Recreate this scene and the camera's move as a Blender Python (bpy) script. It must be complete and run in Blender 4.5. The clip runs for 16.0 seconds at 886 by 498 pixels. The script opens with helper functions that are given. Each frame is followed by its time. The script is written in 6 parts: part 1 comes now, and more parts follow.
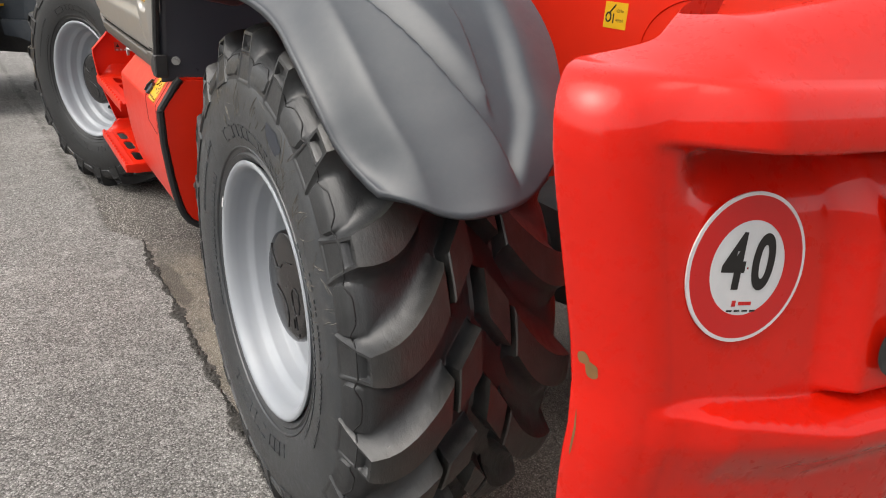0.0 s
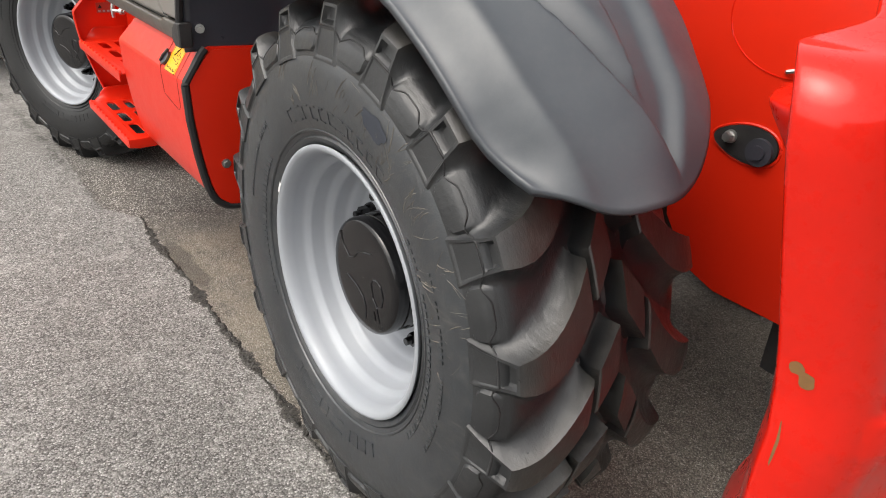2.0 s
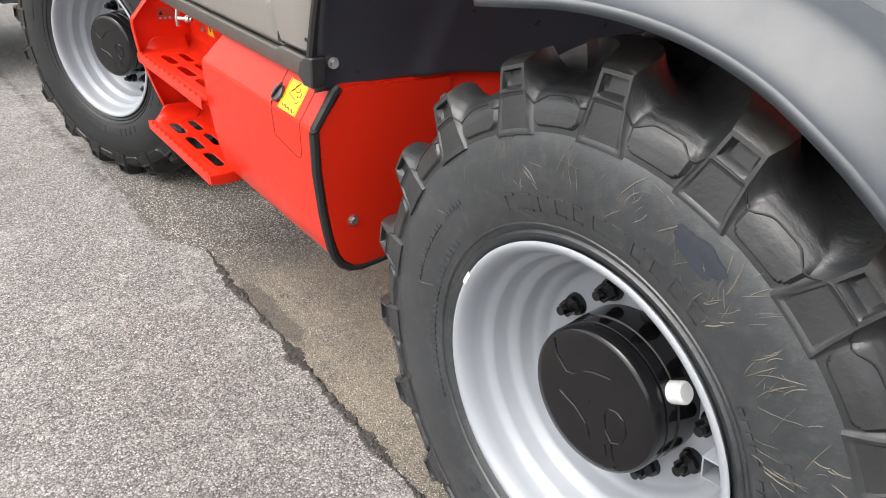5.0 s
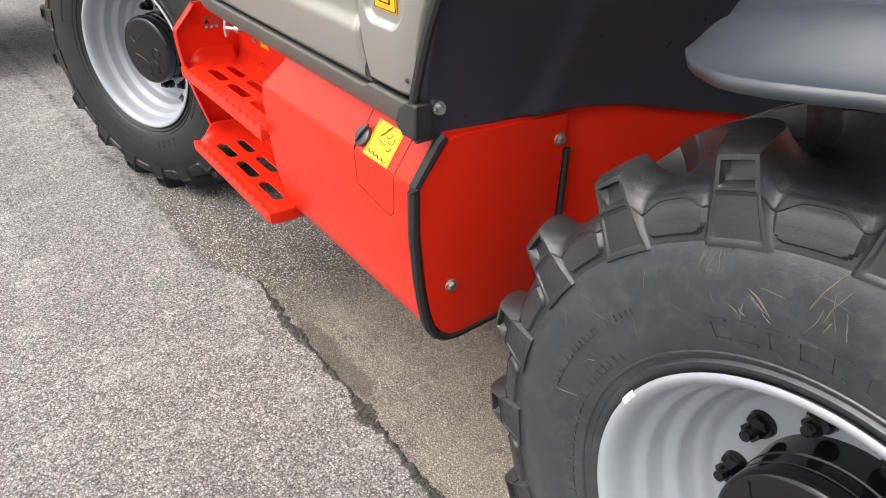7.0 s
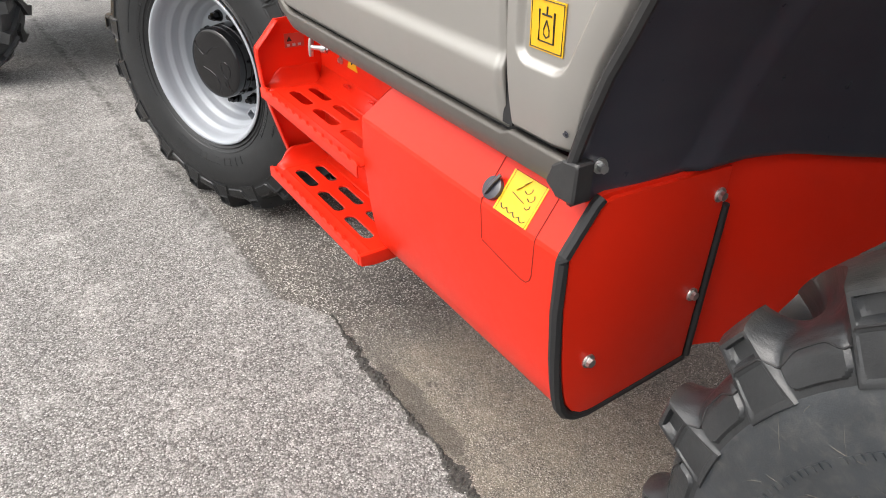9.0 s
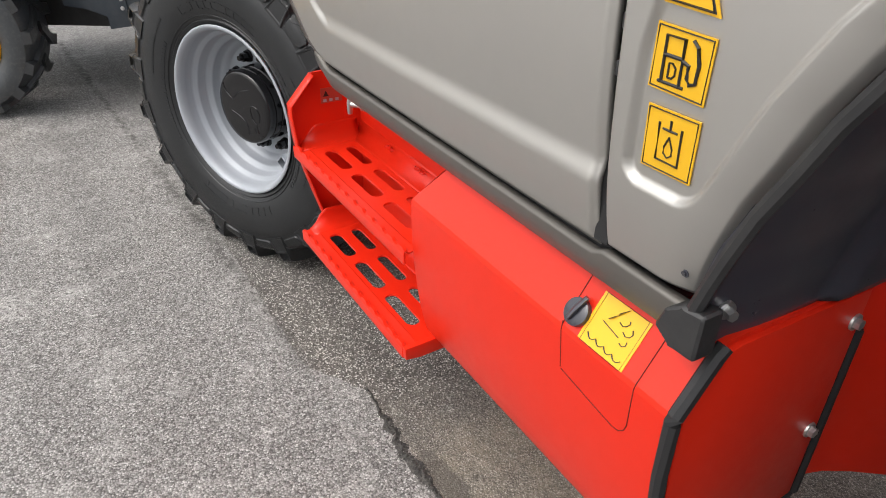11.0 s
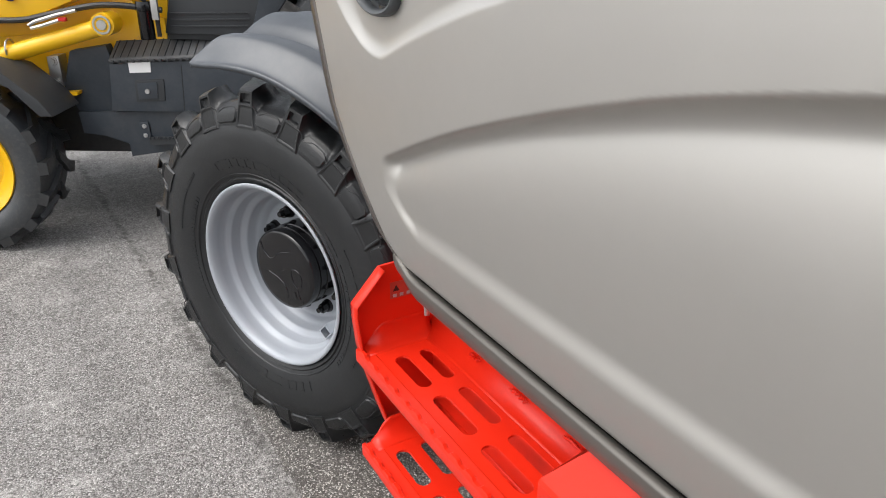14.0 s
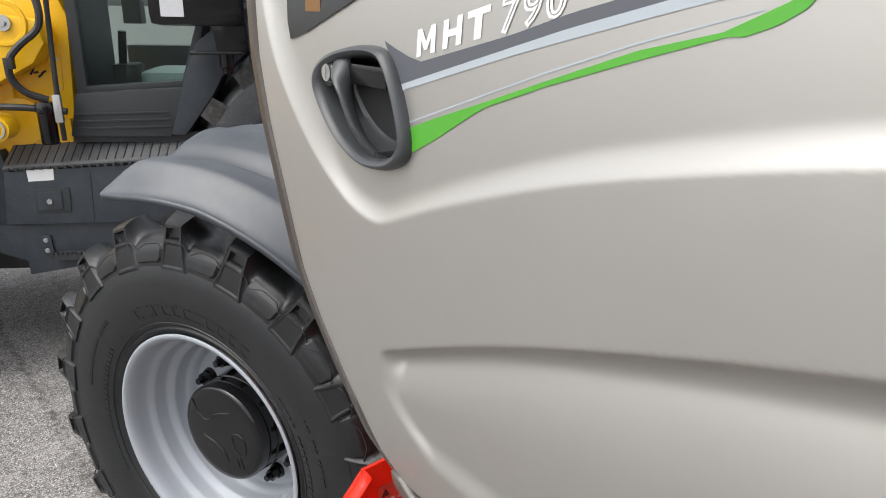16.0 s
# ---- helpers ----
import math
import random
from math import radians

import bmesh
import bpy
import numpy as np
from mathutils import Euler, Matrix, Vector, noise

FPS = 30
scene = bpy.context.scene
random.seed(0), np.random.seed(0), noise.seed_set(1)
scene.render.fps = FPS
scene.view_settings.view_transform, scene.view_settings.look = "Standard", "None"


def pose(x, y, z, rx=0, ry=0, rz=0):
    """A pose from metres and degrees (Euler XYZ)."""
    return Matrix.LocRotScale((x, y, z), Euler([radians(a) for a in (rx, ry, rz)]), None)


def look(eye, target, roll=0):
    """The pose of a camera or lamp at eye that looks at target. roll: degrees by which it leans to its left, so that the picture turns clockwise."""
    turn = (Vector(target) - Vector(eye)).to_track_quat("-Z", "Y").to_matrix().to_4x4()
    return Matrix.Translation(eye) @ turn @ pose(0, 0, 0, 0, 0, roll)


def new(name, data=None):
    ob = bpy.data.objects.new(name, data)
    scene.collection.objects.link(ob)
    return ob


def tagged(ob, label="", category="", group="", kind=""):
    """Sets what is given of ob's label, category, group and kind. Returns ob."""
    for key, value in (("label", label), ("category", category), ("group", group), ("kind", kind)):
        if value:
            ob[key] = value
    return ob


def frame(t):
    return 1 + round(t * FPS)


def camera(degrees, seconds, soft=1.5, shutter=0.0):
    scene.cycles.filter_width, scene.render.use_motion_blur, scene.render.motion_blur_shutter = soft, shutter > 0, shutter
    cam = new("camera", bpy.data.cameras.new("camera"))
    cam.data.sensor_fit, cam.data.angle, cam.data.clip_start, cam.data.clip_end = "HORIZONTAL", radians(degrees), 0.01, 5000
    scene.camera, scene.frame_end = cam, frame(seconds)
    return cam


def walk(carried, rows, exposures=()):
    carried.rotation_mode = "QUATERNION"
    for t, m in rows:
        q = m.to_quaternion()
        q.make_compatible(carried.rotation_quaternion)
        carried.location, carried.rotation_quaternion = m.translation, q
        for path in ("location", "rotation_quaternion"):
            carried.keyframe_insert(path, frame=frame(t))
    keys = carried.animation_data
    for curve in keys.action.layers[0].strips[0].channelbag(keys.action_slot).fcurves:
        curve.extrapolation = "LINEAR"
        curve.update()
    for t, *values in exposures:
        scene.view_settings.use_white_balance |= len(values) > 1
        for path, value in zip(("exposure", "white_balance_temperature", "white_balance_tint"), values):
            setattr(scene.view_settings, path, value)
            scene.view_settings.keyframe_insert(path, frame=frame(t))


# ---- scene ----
cam = camera(64.6, 16.0, 1.0)

PATH = [
    (0, (0.372, 0.29, 1.492), (1.385, 1.828, 0.711), 4.0),
    (0.5, (0.311, 0.376, 1.48), (1.355, 1.877, 0.67), 3.8),
    (1, (0.255, 0.46, 1.481), (1.325, 1.924, 0.638), 3.6),
    (1.5, (0.217, 0.526, 1.498), (1.302, 1.956, 0.616), 3.5),
    (2, (0.173, 0.588, 1.511), (1.269, 1.992, 0.6), 3.4),
    (2.5, (0.131, 0.668, 1.523), (1.231, 2.059, 0.597), 3.5),
    (3, (0.1, 0.78, 1.545), (1.198, 2.163, 0.606), 3.3),
    (3.5, (0.066, 0.89, 1.566), (1.165, 2.269, 0.621), 3.3),
    (4, (0.048, 1.001, 1.554), (1.146, 2.376, 0.605), 3.3),
    (6.5, (0.104, 1.609, 1.584), (1.15, 2.955, 0.539), 2.3),
    (7, (0.109, 1.688, 1.595), (1.134, 3.046, 0.543), 2.2),
    (7.5, (0.101, 1.765, 1.596), (1.113, 3.13, 0.541), 2.2),
    (8, (0.094, 1.858, 1.589), (1.084, 3.239, 0.535), 2.1),
    (8.5, (0.084, 1.939, 1.596), (1.052, 3.334, 0.54), 1.9),
    (9, (0.081, 2.016, 1.597), (1.032, 3.42, 0.536), 2.0),
    (11.5, (0.21, 2.407, 1.675), (1.109, 3.863, 0.64), 1.3),
    (12, (0.241, 2.501, 1.707), (1.142, 3.967, 0.688), 1.1),
    (12.5, (0.254, 2.568, 1.731), (1.161, 4.054, 0.747), 1.0),
    (13, (0.252, 2.646, 1.744), (1.176, 4.151, 0.803), 1.0),
    (13.5, (0.241, 2.729, 1.745), (1.176, 4.256, 0.854), 1.1),
    (14, (0.222, 2.827, 1.771), (1.171, 4.374, 0.93), 1.2),
    (14.5, (0.23, 2.944, 1.783), (1.2, 4.504, 0.993), 1.1),
    (15, (0.249, 3.053, 1.793), (1.259, 4.615, 1.056), 1.0),
    (15.5, (0.277, 3.148, 1.809), (1.35, 4.688, 1.116), 1.1),
    (16, (0.327, 3.262, 1.818), (1.492, 4.751, 1.167), 1.0),
]
walk(cam, [(t, look(eye, target, roll)) for t, eye, target, roll in PATH], [(0.0, 0.92, 6850, 10), (2.0, 1.08, 6880, 10), (4.0, 1.42, 6720, 10), (9.0, 1.37, 6700, 10), (12.0, 0.86, 6550, 10), (14.0, 1.02, 6500, 10), (16.0, 1.02, 6500, 10)])

# ---------------- world, sun, exposure ----------------
world = bpy.data.worlds.new("overcast_sky")
scene.world = world
world.use_nodes = True
wn, wl = world.node_tree.nodes, world.node_tree.links
sky = wn.new("ShaderNodeTexSky")
sky.sky_type, sky.sun_disc = "NISHITA", False
sky.sun_elevation, sky.sun_rotation = radians(58), radians(275)
sky.air_density, sky.dust_density, sky.ozone_density = 1.0, 3.5, 1.0
pale = wn.new("ShaderNodeHueSaturation")
pale.inputs["Saturation"].default_value = 0.22
wl.new(sky.outputs["Color"], pale.inputs["Color"])
wl.new(pale.outputs["Color"], wn["Background"].inputs["Color"])
wn["Background"].inputs["Strength"].default_value = 0.15
sun = new("sun", bpy.data.lights.new("sun", "SUN"))
sun.data.energy, sun.data.angle, sun.data.color = 0.55, radians(60), (1.0, 0.97, 0.93)
sun.matrix_world = look((-4.6, 0.4, 7.6), (0.0, 0.0, 0.0))


# ---------------- materials ----------------
def tree(name):
    m = bpy.data.materials.new(name)
    m.use_nodes = True
    return m, m.node_tree.nodes, m.node_tree.links, m.node_tree.nodes["Principled BSDF"]


def noise_node(n, l, scale, detail=4.0, rough=0.6, coord="Object", stretch=None):
    tc = n.new("ShaderNodeTexCoord")
    out = tc.outputs[coord]
    if stretch:
        mp = n.new("ShaderNodeMapping")
        mp.inputs["Scale"].default_value = stretch
        l.new(out, mp.inputs["Vector"])
        out = mp.outputs["Vector"]
    t = n.new("ShaderNodeTexNoise")
    t.inputs["Scale"].default_value, t.inputs["Detail"].default_value, t.inputs["Roughness"].default_value = scale, detail, rough
    l.new(out, t.inputs["Vector"])
    return t


def ramp(n, l, fac, stops):
    r = n.new("ShaderNodeValToRGB")
    e = r.color_ramp.elements
    while len(e) < len(stops):
        e.new(0.5)
    for el, (p, c) in zip(e, stops):
        el.position, el.color = p, (*(c if isinstance(c, tuple) else (c, c, c)), 1)
    l.new(fac, r.inputs["Fac"])
    return r


def mixed(n, l, fac, a, b, kind="MIX"):
    m = n.new("ShaderNodeMix")
    m.data_type, m.blend_type = "RGBA", kind
    for k, v in ((0, fac), (6, a), (7, b)):
        if hasattr(v, "is_linked"):
            l.new(v, m.inputs[k])
        else:
            m.inputs[k].default_value = v if k == 0 else (*v, 1)
    return m.outputs[2]


def bump(n, l, height, strength, dist, p, base=None):
    b = n.new("ShaderNodeBump")
    b.inputs["Strength"].default_value, b.inputs["Distance"].default_value = strength, dist
    l.new(height, b.inputs["Height"])
    if base:
        l.new(base, b.inputs["Normal"])
    l.new(b.outputs["Normal"], p.inputs["Normal"])
    return b.outputs["Normal"]


def surface(name, base, rough=0.5, metal=0.0, vary=0.12, scale=6.0, grain=0.0, grain_scale=300.0, coat=0.0, dust=0.0, dust_col=(0.3, 0.28, 0.25), spec=0.5, wave=0.0):
    """A plain material: colour that varies at two scales, worn roughness, fine grain, and dust in patches."""
    m, n, l, p = tree(name)
    a, b = noise_node(n, l, scale, 5), noise_node(n, l, scale * 9, 6, 0.7)
    lo, hi = tuple(c * (1 - vary) for c in base), tuple(min(1, c * (1 + vary)) for c in base)
    col = mixed(n, l, a.outputs["Fac"], lo, hi)
    r = ramp(n, l, b.outputs["Fac"], [(0.3, max(0, rough - 0.03)), (0.75, min(1, rough + 0.05))])
    l.new(r.outputs["Color"], p.inputs["Roughness"])
    if dust:
        d = noise_node(n, l, scale * 1.7, 8, 0.75)
        dr = ramp(n, l, d.outputs["Fac"], [(0.42, 0.0), (0.78, dust)])
        col = mixed(n, l, dr.outputs["Color"], col, dust_col)
    l.new(col, p.inputs["Base Color"])
    p.inputs["Metallic"].default_value = metal
    p.inputs["Specular IOR Level"].default_value = spec
    if coat:
        p.inputs["Coat Weight"].default_value, p.inputs["Coat Roughness"].default_value = coat, 0.06
    base_n = None
    if wave:
        w = noise_node(n, l, 7.0, 2)
        base_n = bump(n, l, w.outputs["Fac"], wave, 0.02, p)
    if grain:
        g = noise_node(n, l, grain_scale, 3)
        bump(n, l, g.outputs["Fac"], grain, 0.001, p, base_n)
    return m


RED = surface("red_paint", (0.68, 0.021, 0.006), 0.36, vary=0.06, scale=3, grain=0.05, grain_scale=500, coat=0.08, wave=0.02, spec=0.30)
RED_GLOSS = surface("glossy_red_paint", (0.62, 0.010, 0.003), 0.28, vary=0.05, scale=3, coat=0.7, wave=0.015, spec=0.12)
GREY = surface("grey_metallic_paint", (0.455, 0.440, 0.413), 0.40, metal=0.72, vary=0.03, scale=2, grain=0.03, grain_scale=900, coat=0.10)
PILLAR = surface("brown_grey_edging", (0.075, 0.065, 0.058), 0.4, metal=0.3, vary=0.06, scale=4)
SILL = surface("dark_grey_sill", (0.115, 0.107, 0.096), 0.42, metal=0.3, vary=0.08, scale=4)
SILVER = surface("silver_rim_paint", (0.325, 0.348, 0.380), 0.40, metal=0.1, vary=0.07, scale=7, grain=0.08, grain_scale=260, dust=0.12)
BLACK = surface("satin_black_plastic", (0.042, 0.043, 0.054), 0.30, vary=0.10, scale=2, coat=0.22, grain=0.06, grain_scale=500)
GLOSS_BLACK = surface("gloss_black_paint", (0.005, 0.005, 0.006), 0.13, vary=0.2, scale=8, dust=0.012, spec=0.5)
HANDLE = surface("handle_plastic", (0.046, 0.050, 0.053), 0.36, vary=0.1, scale=12, grain=0.1)
SCRATCH = surface("dry_scratch", (0.125, 0.114, 0.097), 0.9, vary=0.5, scale=40)
BLACK_MATT = surface("matt_black", (0.018, 0.018, 0.019), 0.5, vary=0.2, scale=9, grain=0.1, dust=0.06)
RUBBER_TRIM = surface("rubber_trim", (0.014, 0.014, 0.015), 0.62, vary=0.2, scale=20)
FENDER = surface("fender_plastic", (0.036, 0.044, 0.054), 0.44, vary=0.10, scale=5, grain=0.10, grain_scale=420, dust=0.12, spec=0.8, dust_col=(0.22, 0.22, 0.22))
STEEL = surface("zinc_steel", (0.55, 0.55, 0.54), 0.34, metal=0.9, vary=0.15, scale=30)
WHITE = surface("white_vinyl", (0.78, 0.78, 0.77), 0.4, vary=0.05)
YELLOW = surface("yellow_sticker", (0.72, 0.40, 0.012), 0.4, vary=0.04)
INK = surface("black_ink", (0.012, 0.012, 0.012), 0.45, vary=0.1)
CHIP = surface("bare_filler", (0.19, 0.095, 0.03), 0.7, vary=0.3, scale=60)
STICKER_RED = surface("sticker_red", (0.55, 0.012, 0.012), 0.3, vary=0.05, coat=0.3)
REFLECTIVE = surface("reflective_white", (0.62, 0.63, 0.64), 0.3, vary=0.1, scale=30, grain=0.3, grain_scale=250)
STRIPE_DARK = surface("stripe_slate", (0.085, 0.09, 0.104), 0.4, vary=0.04)
STRIPE_PALE = surface("stripe_pale", (0.37, 0.41, 0.44), 0.4, vary=0.04)
GREEN = surface("stripe_green", (0.075, 0.33, 0.028), 0.4, vary=0.04)
MACHINE_YELLOW = surface("machine_yellow", (0.88, 0.50, 0.008), 0.34, vary=0.05, scale=3, coat=0.3)
SLATE = surface("slate_grey_panel", (0.026, 0.034, 0.044), 0.45, vary=0.12, scale=4, dust=0.10)
DARK_PLASTIC = surface("dark_grey_plastic", (0.030, 0.033, 0.036), 0.5, vary=0.12, grain=0.2)
DECK = surface("dusty_deck", (0.075, 0.077, 0.078), 0.7, vary=0.2, scale=8, dust=0.4, dust_col=(0.16, 0.155, 0.15))
BLUE = surface("blue_vinyl", (0.03, 0.02, 0.30), 0.4, vary=0.05)


def rubber(name="tyre_rubber", dusty=1.0):
    m, n, l, p = tree(name)
    a = noise_node(n, l, 5, 8, 0.7)
    b = noise_node(n, l, 45, 8, 0.75)
    c = noise_node(n, l, 16, 6, 0.8, stretch=(1, 0.35, 1.6))
    col = ramp(n, l, a.outputs["Fac"], [(0.3, tuple(c * (0.10 + 1.40 * dusty) for c in (0.0068, 0.0088, 0.0110))), (0.7, tuple(c * (0.10 + 1.40 * dusty) for c in (0.0195, 0.0230, 0.0268)))]).outputs["Color"]
    d = ramp(n, l, b.outputs["Fac"], [(0.48, 0.0), (0.78, 0.34 * dusty)]).outputs["Color"]
    col = mixed(n, l, d, col, (0.15, 0.14, 0.125))
    s = ramp(n, l, c.outputs["Fac"], [(0.58, 0.0), (0.74, 0.34 * dusty)]).outputs["Color"]
    col = mixed(n, l, s, col, (0.20, 0.18, 0.155))
    l.new(col, p.inputs["Base Color"])
    l.new(ramp(n, l, b.outputs["Fac"], [(0.25, 0.46 - 0.20 * dusty), (0.8, 0.58 - 0.06 * dusty)]).outputs["Color"], p.inputs["Roughness"])
    p.inputs["Specular IOR Level"].default_value = 0.40 + 0.60 * dusty
    n1 = bump(n, l, b.outputs["Fac"], 0.25, 0.004, p)
    g = noise_node(n, l, 380, 4)
    bump(n, l, g.outputs["Fac"], 0.25, 0.001, p, n1)
    return m


RUBBER = rubber()
RUBBER_CLEAN = rubber("clean_tyre_rubber", 0.25)


def lug_rubber(name="tread_rubber", scuffed=1.0):
    """Tread rubber, with pale scuffs dragged round the tyre."""
    m, n, l, p = tree(name)
    a = noise_node(n, l, 9, 8, 0.7)
    w = noise_node(n, l, 55, 8, 0.7, stretch=(1.4, 0.5, 0.5))
    col = ramp(n, l, a.outputs["Fac"], [(0.3, tuple(c * (0.35 + 0.65 * scuffed) for c in (0.0105, 0.0120, 0.0138))), (0.7, tuple(c * (0.35 + 0.65 * scuffed) for c in (0.026, 0.0285, 0.031)))]).outputs["Color"]
    s = ramp(n, l, w.outputs["Fac"], [(0.50, 0.0), (0.66, 0.60)]).outputs["Color"]
    info = n.new("ShaderNodeObjectInfo")
    worn = ramp(n, l, info.outputs["Random"], [(0.0, 0.15 * scuffed), (0.6, 0.38 * scuffed), (0.85, scuffed)]).outputs["Color"]
    s = mixed(n, l, 1.0, s, worn, "MULTIPLY")
    # only the crowns of the bars, out at the largest radius, rub on the ground
    axes = n.new("ShaderNodeSeparateXYZ")
    l.new(n.new("ShaderNodeTexCoord").outputs["Object"], axes.inputs[0])
    flat = n.new("ShaderNodeCombineXYZ")
    l.new(axes.outputs["Y"], flat.inputs["Y"])
    l.new(axes.outputs["Z"], flat.inputs["Z"])
    reach = n.new("ShaderNodeVectorMath")
    reach.operation = "LENGTH"
    l.new(flat.outputs[0], reach.inputs[0])
    crown = ramp(n, l, reach.outputs["Value"], [(0.632, 0.10), (0.648, 1.0)]).outputs["Color"]
    s = mixed(n, l, 1.0, s, crown, "MULTIPLY")
    grip = ramp(n, l, a.outputs["Fac"], [(0.35, (0.019, 0.0185, 0.018)), (0.7, (0.042, 0.040, 0.036))]).outputs["Color"]
    if scuffed > 0.5:
        col = mixed(n, l, crown, col, grip)
    col = mixed(n, l, s, col, (0.125, 0.120, 0.112))
    l.new(col, p.inputs["Base Color"])
    l.new(ramp(n, l, w.outputs["Fac"], [(0.3, 0.27), (0.8, 0.58)]).outputs["Color"], p.inputs["Roughness"])
    p.inputs["Specular IOR Level"].default_value = 0.40 + 0.30 * scuffed
    bump(n, l, w.outputs["Fac"], 0.4, 0.004, p)
    return m


LUG = lug_rubber()
LUG_CLEAN = lug_rubber("clean_tread_rubber", 0.22)


def glass():
    m, n, l, p = tree("tinted_glass")
    p.inputs["Base Color"].default_value = (0.48, 0.58, 0.55, 1)
    p.inputs["Roughness"].default_value = 0.02
    p.inputs["Transmission Weight"].default_value = 1.0
    p.inputs["IOR"].default_value = 1.2
    return m


GLASS = glass()


def asphalt():
    """Coarse pale asphalt, with a sandy, finer patch beyond a broken edge and darker wheel tracks."""
    m, n, l, p = tree("asphalt")
    geo = n.new("ShaderNodeNewGeometry")
    sep = n.new("ShaderNodeSeparateXYZ")
    l.new(geo.outputs["Position"], sep.inputs[0])

    def math_(op, a, b=0.0, c=None):
        k = n.new("ShaderNodeMath")
        k.operation = op
        for i, v in enumerate((a, b, c)):
            if v is None:
                continue
            if hasattr(v, "is_linked"):
                l.new(v, k.inputs[i])
            else:
                k.inputs[i].default_value = v
        return k.outputs[0]

    def span(v, a, b, lo=0.0, hi=1.0):
        k = n.new("ShaderNodeMapRange")
        k.interpolation_type = "SMOOTHSTEP"
        l.new(v, k.inputs["Value"])
        for i, q in zip(("From Min", "From Max", "To Min", "To Max"), (a, b, lo, hi)):
            k.inputs[i].default_value = q
        return k.outputs["Result"]

    def tex(scale, detail=6, rough=0.65):
        t = n.new("ShaderNodeTexNoise")
        t.inputs["Scale"].default_value, t.inputs["Detail"].default_value, t.inputs["Roughness"].default_value = scale, detail, rough
        l.new(geo.outputs["Position"], t.inputs["Vector"])
        return t.outputs["Fac"]

    def stones(scale):
        v = n.new("ShaderNodeTexVoronoi")
        v.inputs["Scale"].default_value, v.inputs["Randomness"].default_value = scale, 1.0
        l.new(geo.outputs["Position"], v.inputs["Vector"])
        return v

    big, mid, fine = tex(1.3), tex(9), tex(70)
    v1, v2, v3 = stones(180), stones(300), stones(210)
    tone = n.new("ShaderNodeSeparateColor")
    l.new(v1.outputs["Color"], tone.inputs[0])
    tone2 = n.new("ShaderNodeSeparateColor")
    l.new(v2.outputs["Color"], tone2.inputs[0])
    pale = ramp(n, l, tone.outputs[0], [(0.0, (0.11, 0.104, 0.098)), (0.45, (0.245, 0.236, 0.226)), (0.85, (0.36, 0.348, 0.333)), (1.0, (0.52, 0.505, 0.486))]).outputs["Color"]
    gaps = ramp(n, l, v1.outputs["Distance"], [(0.0, 1.0), (0.35, 0.95), (0.75, 0.42)]).outputs["Color"]
    pale = mixed(n, l, 0.85, pale, gaps, "MULTIPLY")
    sandy = ramp(n, l, tone2.outputs[1], [(0.0, (0.085, 0.077, 0.066)), (0.5, (0.20, 0.181, 0.154)), (0.85, (0.30, 0.275, 0.237)), (1.0, (0.52, 0.49, 0.44))]).outputs["Color"]
    gaps2 = ramp(n, l, v2.outputs["Distance"], [(0.0, 1.0), (0.4, 0.92), (0.8, 0.5)]).outputs["Color"]
    sandy = mixed(n, l, 0.7, sandy, gaps2, "MULTIPLY")
    # open, darker asphalt with pale chips at the end of the patch
    tone3 = n.new("ShaderNodeSeparateColor")
    l.new(v3.outputs["Color"], tone3.inputs[0])
    coarse = ramp(n, l, tone3.outputs[2], [(0.0, (0.055, 0.051, 0.046)), (0.45, (0.12, 0.112, 0.102)), (0.8, (0.20, 0.188, 0.172)), (1.0, (0.55, 0.525, 0.49))]).outputs["Color"]
    coarse = mixed(n, l, 0.8, coarse, ramp(n, l, v3.outputs["Distance"], [(0.0, 1.0), (0.4, 0.95), (0.8, 0.45)]).outputs["Color"], "MULTIPLY")
    sandy = mixed(n, l, span(math_("ADD", sep.outputs["Y"], math_("MULTIPLY", math_("SUBTRACT", mid, 0.5), 0.5)), 3.55, 3.95), sandy, coarse)
    # the broken edge runs along the machine and jumps sideways at the end of the patch
    jump = span(sep.outputs["Y"], 3.90, 4.22, 0.895, 0.765)
    edge = math_("ADD", jump, math_("MULTIPLY", math_("SUBTRACT", mid, 0.5), 0.06))
    inside = span(math_("SUBTRACT", sep.outputs["X"], edge), -0.006, 0.008)
    far = span(sep.outputs["Y"], 4.5, 6.0, 1.0, 0.25)
    amount = math_("MULTIPLY", inside, far)
    col = mixed(n, l, amount, pale, sandy)
    # sand lying on the patch
    sand = math_("MULTIPLY", math_("MULTIPLY", span(big, 0.42, 0.62), span(sep.outputs["Y"], 2.0, 3.0)), math_("MULTIPLY", math_("MULTIPLY", amount, span(sep.outputs["Y"], 3.5, 3.9, 1.0, 0.1)), 0.32))
    col = mixed(n, l, sand, col, (0.34, 0.29, 0.215))
    # long, soft tracks worn along the yard
    tr = n.new("ShaderNodeMapping")
    tr.inputs["Scale"].default_value = (4.0, 0.25, 1)
    tr.inputs["Rotation"].default_value = (0, 0, 0.05)
    l.new(geo.outputs["Position"], tr.inputs["Vector"])
    tn = n.new("ShaderNodeTexNoise")
    tn.inputs["Scale"].default_value, tn.inputs["Detail"].default_value = 1.0, 3
    l.new(tr.outputs["Vector"], tn.inputs["Vector"])
    shade = ramp(n, l, tn.outputs["Fac"], [(0.36, 0.90), (0.62, 1.05)]).outputs["Color"]
    col = mixed(n, l, 1.0, col, shade, "MULTIPLY")
    stain = ramp(n, l, big, [(0.30, 0.88), (0.55, 1.0)]).outputs["Color"]
